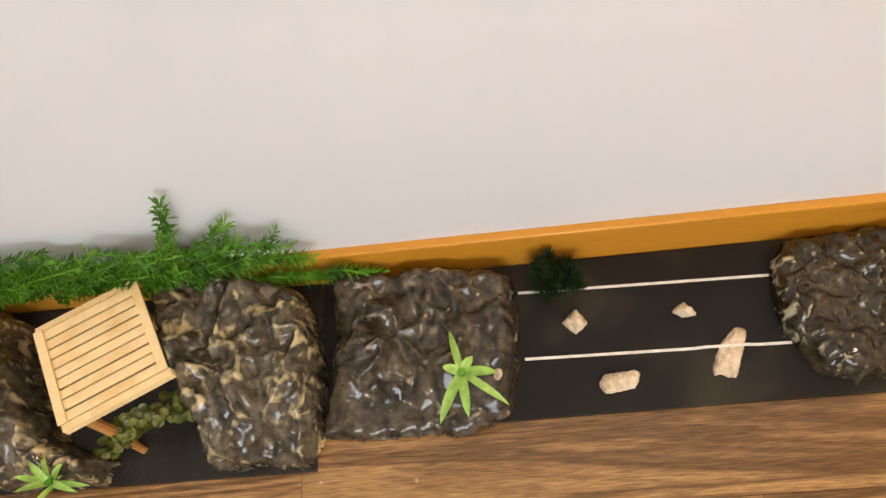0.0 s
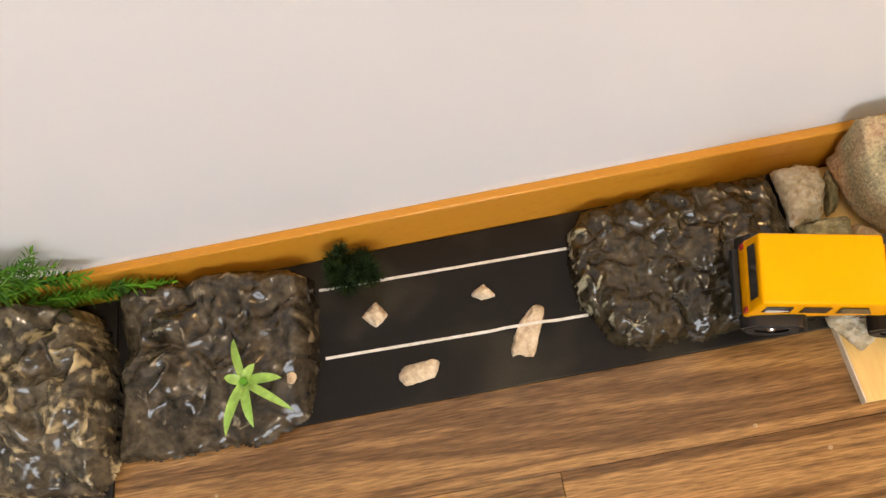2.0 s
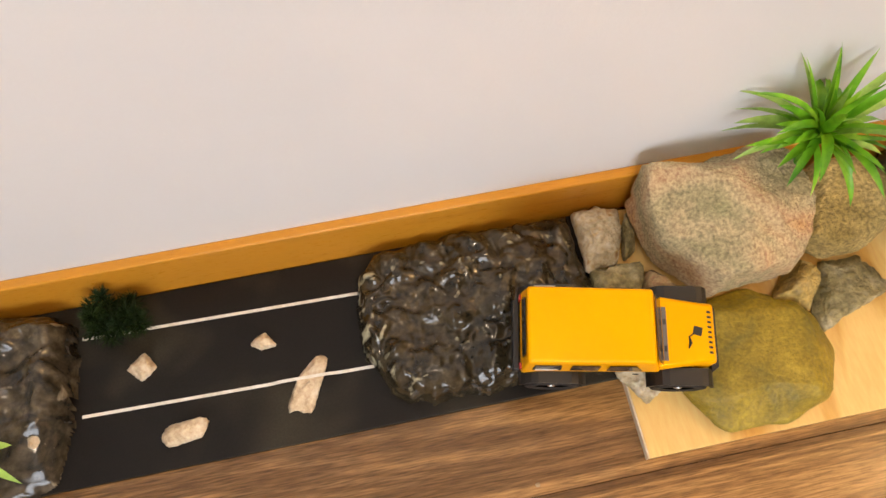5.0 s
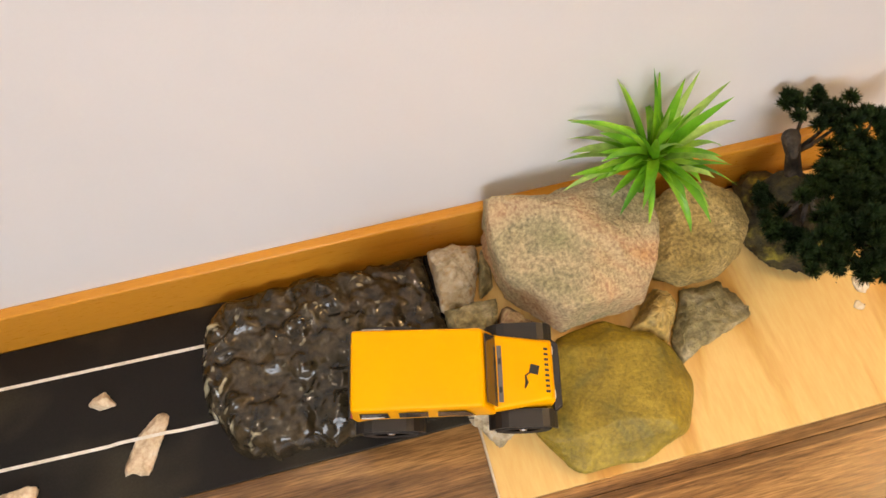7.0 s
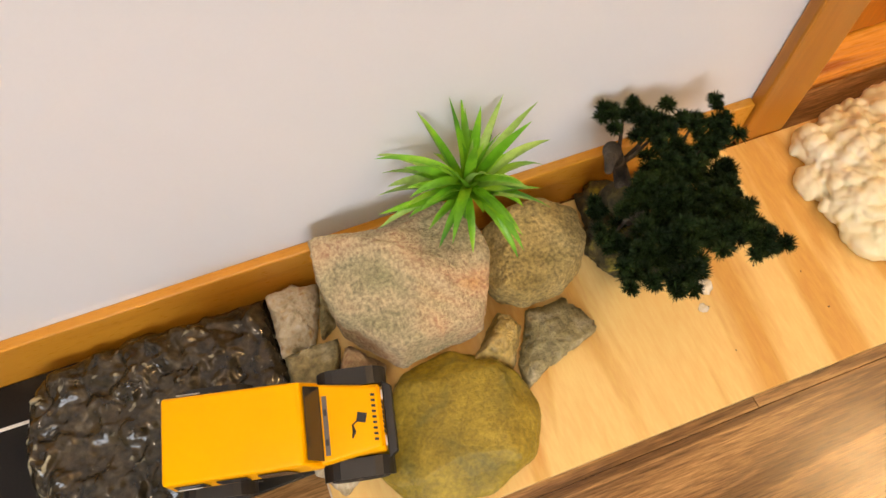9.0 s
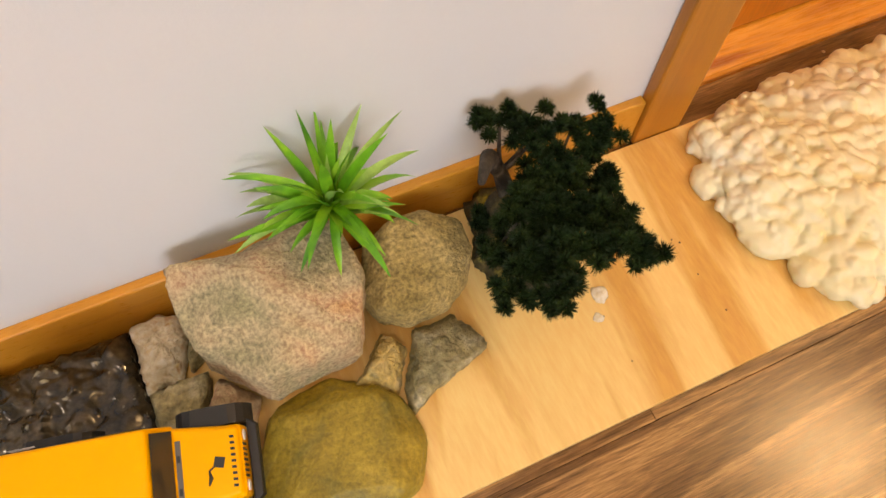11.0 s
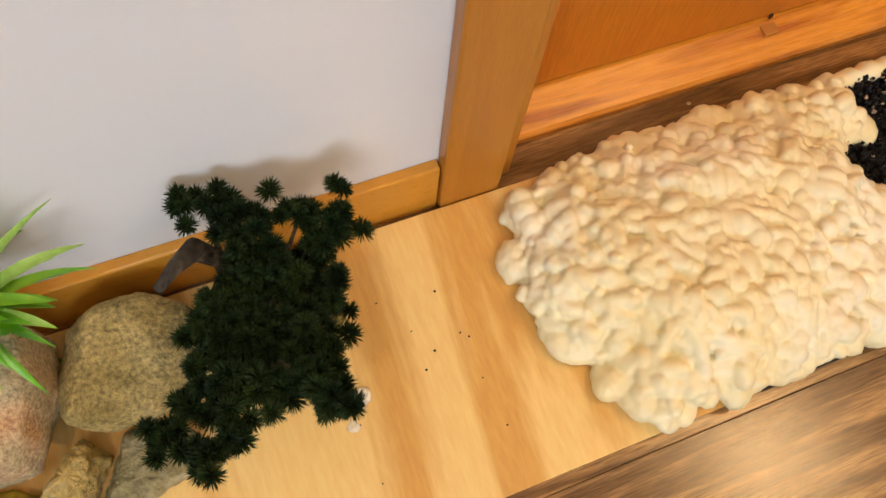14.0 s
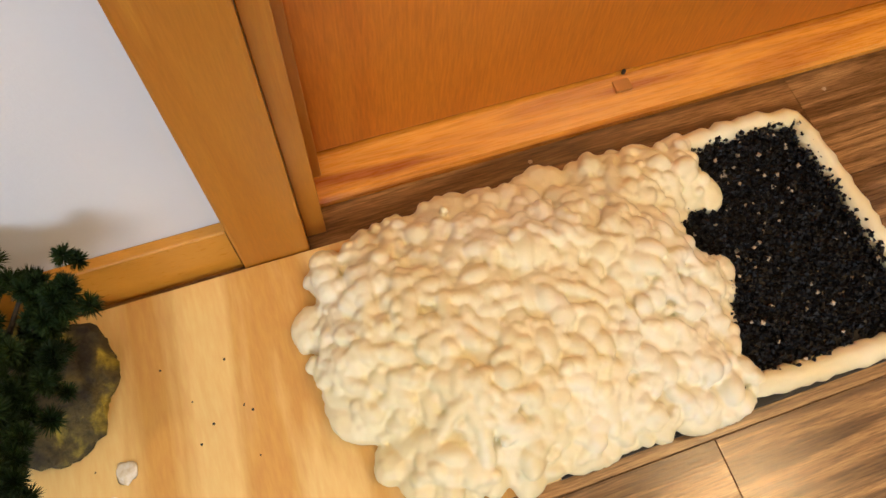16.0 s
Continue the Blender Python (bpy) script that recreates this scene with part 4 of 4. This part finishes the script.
rosette("spiky_plant", (0.907, -0.047, 0.158), "bright green spiky artificial plant growing between the boulders", 64, 0.082, 0.0130, 41, LEAF, None, 0.152, 0.25, -0.006, (0.0, 1.45), (0.2, 1.7))
rosette("spiky_plant", (0.1090, -0.161, 0.078), "small five-leaved green artificial plant on the dark rock", 7, 0.05, 0.0140, 43, LEAF_LIGHT,
        [((-0.22, 1, 0.35), 0.048), ((1, -0.02, 0.3), 0.034), ((0.80, -0.62, 0.25), 0.056), ((0.08, -1, 0.2), 0.043), ((-0.50, -0.9, 0.2), 0.054), ((-0.8, 0.3, 0.5), 0.018), ((0.5, 0.6, 0.6), 0.018)], 0.04)
rosette("spiky_plant", (-0.335, -0.236, 0.060), "small pale green artificial tuft at the rock's foot", 9, 0.036, 0.010, 44, LEAF_LIGHT, None, 0.03, 0.6, None, (0.2, 0.9))


def needles(tufts, per, length, width, seed, floor_up=-0.35):
    """Fans of thin needles round each tuft's middle, as plain vertex and face lists."""
    rng = random.Random(seed)
    verts, faces = [], []
    for c, r in tufts:
        c = Vector(c)
        for _ in range(per):
            a, u = rng.uniform(0, 6.283), rng.uniform(floor_up, 1)
            s = math.sqrt(1 - u * u)
            d = Vector((math.cos(a) * s, math.sin(a) * s, u))
            side = d.orthogonal().normalized()
            side.rotate(Matrix.Rotation(rng.uniform(0, 3.14), 3, d))
            le = length * r * rng.uniform(0.75, 1.15)
            b = len(verts)
            start = c + d * 0.1 * le
            verts += [start - side * width / 2, start + side * width / 2, start + d * le * 0.7 + side * width * 0.4, start + d * le, start + d * le * 0.7 - side * width * 0.4]
            faces.append((b, b + 1, b + 2, b + 3, b + 4))
    return verts, faces


def bonsai():
    bx, by = 1.086, -0.082
    ob = thing("bonsai_tree", (bx, by, 0.0105), "dark green artificial bonsai pine on a mossy rock base", "bonsai tree")
    base = stone("base_rock", [(1.048, -0.026), (1.034, -0.089), (1.040, -0.117), (1.090, -0.144), (1.120, -0.125), (1.137, -0.080), (1.134, -0.045), (1.074, -0.018)], 0.0105, 0.052, MOSS, "mossy brown base rock", "", 51, 0.6, 0.16, 8, 0.09)
    del base["category"]
    base.parent = ob
    base.matrix_parent_inverse = ob.matrix_world.inverted()

    def w(x, y, z):
        return (x - bx - 0.004, y - by, (z - 0.0105) * 0.9)
    trunk = part("trunk", tube([w(1.080, -0.075, 0.040), w(1.072, -0.070, 0.070), w(1.078, -0.082, 0.100), w(1.085, -0.095, 0.130), w(1.082, -0.11, 0.155)], [0.014, 0.011, 0.009, 0.007, 0.004], 12), BARK, ob, "twisted knotty grey-brown trunk", smooth=True)
    part("bole", tube([w(1.070, -0.062, 0.035), w(1.072, -0.060, 0.060), w(1.068, -0.064, 0.085), w(1.074, -0.072, 0.105)], [0.024, 0.021, 0.017, 0.010], 14), MOSS, ob, "swollen mossy brown bole", smooth=True)
    part("snag", tube([w(1.074, -0.070, 0.085), w(1.068, -0.048, 0.125), w(1.055, -0.046, 0.155), w(1.042, -0.062, 0.172), w(1.030, -0.078, 0.182)], [0.010, 0.007, 0.0088, 0.0055, 0.0035], 12), BARK, ob, "bare grey dead branch", smooth=True)
    pads = [(1.073, -0.026, 0.176, 0.021, 5), (1.103, -0.040, 0.172, 0.018, 4), (1.088, -0.056, 0.176, 0.018, 5), (1.157, -0.056, 0.165, 0.022, 6), (1.132, -0.052, 0.166, 0.014, 4),
            (1.075, -0.095, 0.168, 0.022, 8), (1.105, -0.100, 0.160, 0.020, 7), (1.132, -0.108, 0.150, 0.020, 7), (1.122, -0.128, 0.160, 0.020, 7), (1.050, -0.125, 0.160, 0.022, 8),
            (1.083, -0.135, 0.172, 0.022, 8), (1.118, -0.162, 0.178, 0.017, 6), (1.118, -0.182, 0.186, 0.015, 5), (1.108, -0.182, 0.192, 0.018, 6), (1.035, -0.165, 0.172, 0.021, 7),
            (1.062, -0.168, 0.184, 0.020, 7), (1.040, -0.192, 0.190, 0.018, 6), (1.010, -0.172, 0.170, 0.014, 4), (1.085, -0.165, 0.185, 0.016, 5)]
    rng = random.Random(6)
    pads += [(1.07, -0.12, 0.172, 0.02, 7), (1.10, -0.15, 0.172, 0.02, 7), (1.055, -0.148, 0.172, 0.02, 7), (1.095, -0.075, 0.166, 0.018, 6), (1.058, -0.10, 0.165, 0.016, 5),
             (1.046, -0.060, 0.075, 0.014, 4), (1.043, -0.100, 0.080, 0.016, 5), (1.054, -0.128, 0.085, 0.016, 5), (1.080, -0.140, 0.090, 0.014, 4), (1.135, -0.080, 0.140, 0.016, 5), (1.142, -0.070, 0.158, 0.014, 4)]
    for x, y, z, r, n in pads:
        at = w(x, y, z)
        root = min(((1.078, -0.082, 0.100), (1.085, -0.095, 0.130), (1.082, -0.11, 0.155), (1.068, -0.048, 0.125)), key=lambda p: (Vector(p) - Vector((x, y, z))).length)
        root = w(*root)
        mid = tuple((p + q) / 2 + e for p, q, e in zip(root, at, (0, 0, -0.008)))
        part("branch", tube([root, mid, at], [0.003, 0.0022, 0.0012], 6), BARK, ob)
        tufts = [((at[0] + rng.uniform(-1, 1) * r * 0.9, at[1] + rng.uniform(-1, 1) * r * 0.9, at[2] + rng.uniform(-0.008, 0.008)), rng.uniform(0.85, 1.15)) for _ in range(int(n * 1.8))]
        tufts[0] = (at, 1.05)
        v, f = needles(tufts, 260, 0.0088, 0.0009, rng.randint(0, 9999))
        grid_part("needle_pad", v, f, PINE, ob, smooth=False)
    return ob


bonsai()


def dark_bush():
    ob = thing("needle_bush", (0.225, -0.037, 0.0058), "small dark green artificial pine tuft by the skirting", "bush")
    rng = random.Random(9)
    part("stem", tube([(0, 0, 0), (0, 0, 0.03)], [0.003, 0.002], 6), BARK, ob)
    tufts = [((rng.uniform(-0.024, 0.024), rng.uniform(-0.020, 0.012), rng.uniform(0.012, 0.044)), rng.uniform(0.9, 1.2)) for _ in range(30)]
    v, f = needles(tufts, 120, 0.0125, 0.0009, 5)
    grid_part("needles", v, f, PINE, ob, smooth=False)
    return ob


dark_bush()


def garland():
    """Long sprigs of small pointed leaves lying behind the rocks and up the wall."""
    ob = thing("garland", (-0.335, -0.03, 0.0738), "bushy green artificial garland lying along the skirting", "garland")
    rng = random.Random(15)
    sprigs = []
    for k in range(48):
        x = -0.60 + 0.46 * k / 47
        zb = 0.035 + 0.02 * rng.random()
        sprigs.append([(x, -0.026 - 0.01 * rng.random(), zb + 0.045), (x + 0.035, -0.034 - 0.012 * rng.random(), zb + 0.070 + 0.02 * rng.random()),
                       (x + 0.080, -0.024 - 0.02 * rng.random(), zb + 0.075 + 0.045 * rng.random()), (x + 0.115, -0.018 - 0.012 * rng.random(), zb + 0.070 + 0.05 * rng.random())])
    sprigs.append([(-0.20, -0.03, 0.09), (-0.165, -0.03, 0.15), (-0.135, -0.022, 0.20), (-0.122, -0.018, 0.235)])
    sprigs.append([(-0.20, -0.03, 0.10), (-0.16, -0.032, 0.14), (-0.14, -0.025, 0.175), (-0.128, -0.02, 0.21)])
    sprigs.append([(-0.19, -0.03, 0.10), (-0.14, -0.03, 0.14), (-0.105, -0.024, 0.165), (-0.078, -0.02, 0.185)])
    for k in range(5):
        sprigs.append([(-0.20 + 0.02 * k, -0.028, 0.10), (-0.14 + 0.02 * k, -0.03 - 0.005 * rng.random(), 0.105 + 0.02 * rng.random()), (-0.085 + 0.012 * k, -0.025, 0.10 + 0.02 * rng.random()), (-0.045 + 0.008 * k, -0.022, 0.085 + 0.022 * rng.random())])
    for k in range(6):
        x = -0.12 + 0.023 * k
        sprigs.append([(x, -0.024, 0.066), (x + 0.02, -0.026, 0.056 + 0.012 * rng.random()), (x + 0.04, -0.024, 0.050 + 0.012 * rng.random()), (x + 0.06, -0.022, 0.044 + 0.012 * rng.random())])
    for points in sprigs:
        points = [(x + 0.3, y + 0.03, z - 0.0738) for x, y, z in points]
        stem = part("sprig", tube(points, [0.0011, 0.001, 0.0009, 0.0005], 5), FERN, ob)
        verts, faces = [], []
        steps = 26
        for i in range(steps):
            s = i / (steps - 1) * (len(points) - 1)
            j = min(int(s), len(points) - 2)
            p = Vector(points[j]).lerp(Vector(points[j + 1]), s - j)
            d = (Vector(points[j + 1]) - Vector(points[j])).normalized()
            for _ in range(4):
                u = d.orthogonal().normalized()
                u.rotate(Matrix.Rotation(rng.uniform(0, 6.28), 3, d))
                way = (u + d * 0.55).normalized()
                le, wd = rng.uniform(0.009, 0.017), rng.uniform(0.0022, 0.0040)
                side = way.cross(d).normalized() * wd / 2
                nrm = side.cross(way).normalized() * wd * 0.3
                b = len(verts)
                tip = p + way * le + Vector((0, 0, -0.0015))
                if tip.y + ob.location.y > -0.003:
                    tip.y = -0.003 - ob.location.y
                verts += [p, p + way * le * 0.5 + side + nrm, tip, p + way * le * 0.5 - side + nrm]
                faces += [(b, b + 1, b + 2), (b, b + 2, b + 3)]
        tagged(grid_part("leaves", verts, faces, FERN, stem, smooth=False), kind="stuff")
    return ob


garland()


def creeper():
    ob = thing("trailing_plant", (-0.252, -0.170, 0.006), "olive button-leaved artificial trailing plant below the bridge", "plant")
    rng = random.Random(18)
    for k in range(7):
        y0 = rng.uniform(-0.012, 0.012)
        pts = [(-0.055 + 0.012 * rng.random(), -0.030 + y0, 0.004), (-0.018, -0.006 + y0, 0.018 + 0.014 * rng.random()), (0.018, 0.010 + y0, 0.024 + 0.016 * rng.random()), (0.048 + 0.01 * rng.random(), 0.010 + y0, 0.022 + 0.014 * rng.random())]
        part("stem", tube(pts, [0.0009] * 4, 5), OLIVELEAF, ob)
        for i in range(32):
            s = rng.random() * 3
            j = min(int(s), 2)
            p = Vector(pts[j]).lerp(Vector(pts[j + 1]), s - j) + Vector((rng.uniform(-1, 1), rng.uniform(-1, 1), rng.uniform(0, 1))) * 0.011
            bm = bmesh.new()
            bmesh.ops.create_circle(bm, cap_ends=True, radius=rng.uniform(0.0042, 0.0068), segments=9)
            bmesh.ops.poke(bm, faces=bm.faces[:], offset=-0.0012)
            bmesh.ops.transform(bm, matrix=Matrix.Translation(p) @ Euler((rng.uniform(-0.8, 0.8), rng.uniform(-0.8, 0.8), 0)).to_matrix().to_4x4() @ Matrix.Diagonal((1, 0.85, 1, 1)), verts=bm.verts[:])
            part("leaf", bm, OLIVELEAF, ob, smooth=True)
    return ob


creeper()


# ---- spills and crumbs ----
def blot(at, r, seed, material, label, category, flat=0.25):
    bm = bmesh.new()
    bmesh.ops.create_icosphere(bm, subdivisions=3, radius=r)
    for v in bm.verts:
        v.co *= 1 + 0.45 * noise.noise(v.co / r * 1.3 + Vector((seed, 0, 0)))
        v.co.z *= flat
        v.co.z = max(v.co.z, 0)
    ob = part("spill" if category == "spill" else "crumb", bm, material, smooth=True)
    ob.matrix_world = pose(*at)
    return tagged(ob, label, category, "crumbs" if category == "crumb" else "")


blot((1.130, -0.161, 0.0101), 0.0085, 1, GLUE, "dried cream foam drip on the plywood", "spill")
blot((1.117, -0.182, 0.0101), 0.005, 2, GLUE, "small dried foam drip on the plywood", "spill", 0.15)
for i, (x, y, z) in enumerate(((0.663, -0.313, 0.0), (-0.058, -0.246, 0.0), (0.047, -0.252, 0.0), (1.55, 0.012, 0.0), (0.60, -0.28, 0.0), (1.885, 0.0, 0.0))):
    blot((x, y, z + 0.0002), 0.0022, 10 + i, CRUMB, "tiny tan crumb on the floor", "crumb", 0.6)
crumb_rng = random.Random(77)
for i in range(16):
    blot((crumb_rng.uniform(1.09, 1.27), crumb_rng.uniform(-0.25, -0.04), 0.0101), crumb_rng.uniform(0.0006, 0.0012), 30 + i, DARKCRUMB, "tiny dark crumb on the plywood", "crumb", 0.6)

# ---- floor planks ----
plank_bm = box(0, 1.1995, 0, 0.1896, -0.012, 0.0, 0.0006)
whole = part("plank", plank_bm, FLOORWOOD, floor_thing)
whole_used = False
plank_rng = random.Random(2)
for r in range(16):
    y = -0.10 - 0.19 * r
    shift = {0: -0.55, 1: -0.08, 2: 0.40}.get(r, plank_rng.uniform(-0.6, 0.6))
    for k in range(-3, 4):
        x = shift + 1.2 * k
        a, e = max(x, X0 + 0.002), min(x + 1.1995, X1 - 0.002)
        if e - a < 0.05:
            continue
        low = max(y, FLOOR_Y0 + 0.002)
        if e - a > 1.199 and low == y:
            ob = new("plank", whole.data) if whole_used else whole
            whole_used = True
            ob.parent = floor_thing
            ob.location = (x, y, 0)
        else:
            part("plank", box(a, e, low, y + 0.1896, -0.012, 0.0, 0.0006), FLOORWOOD, floor_thing)
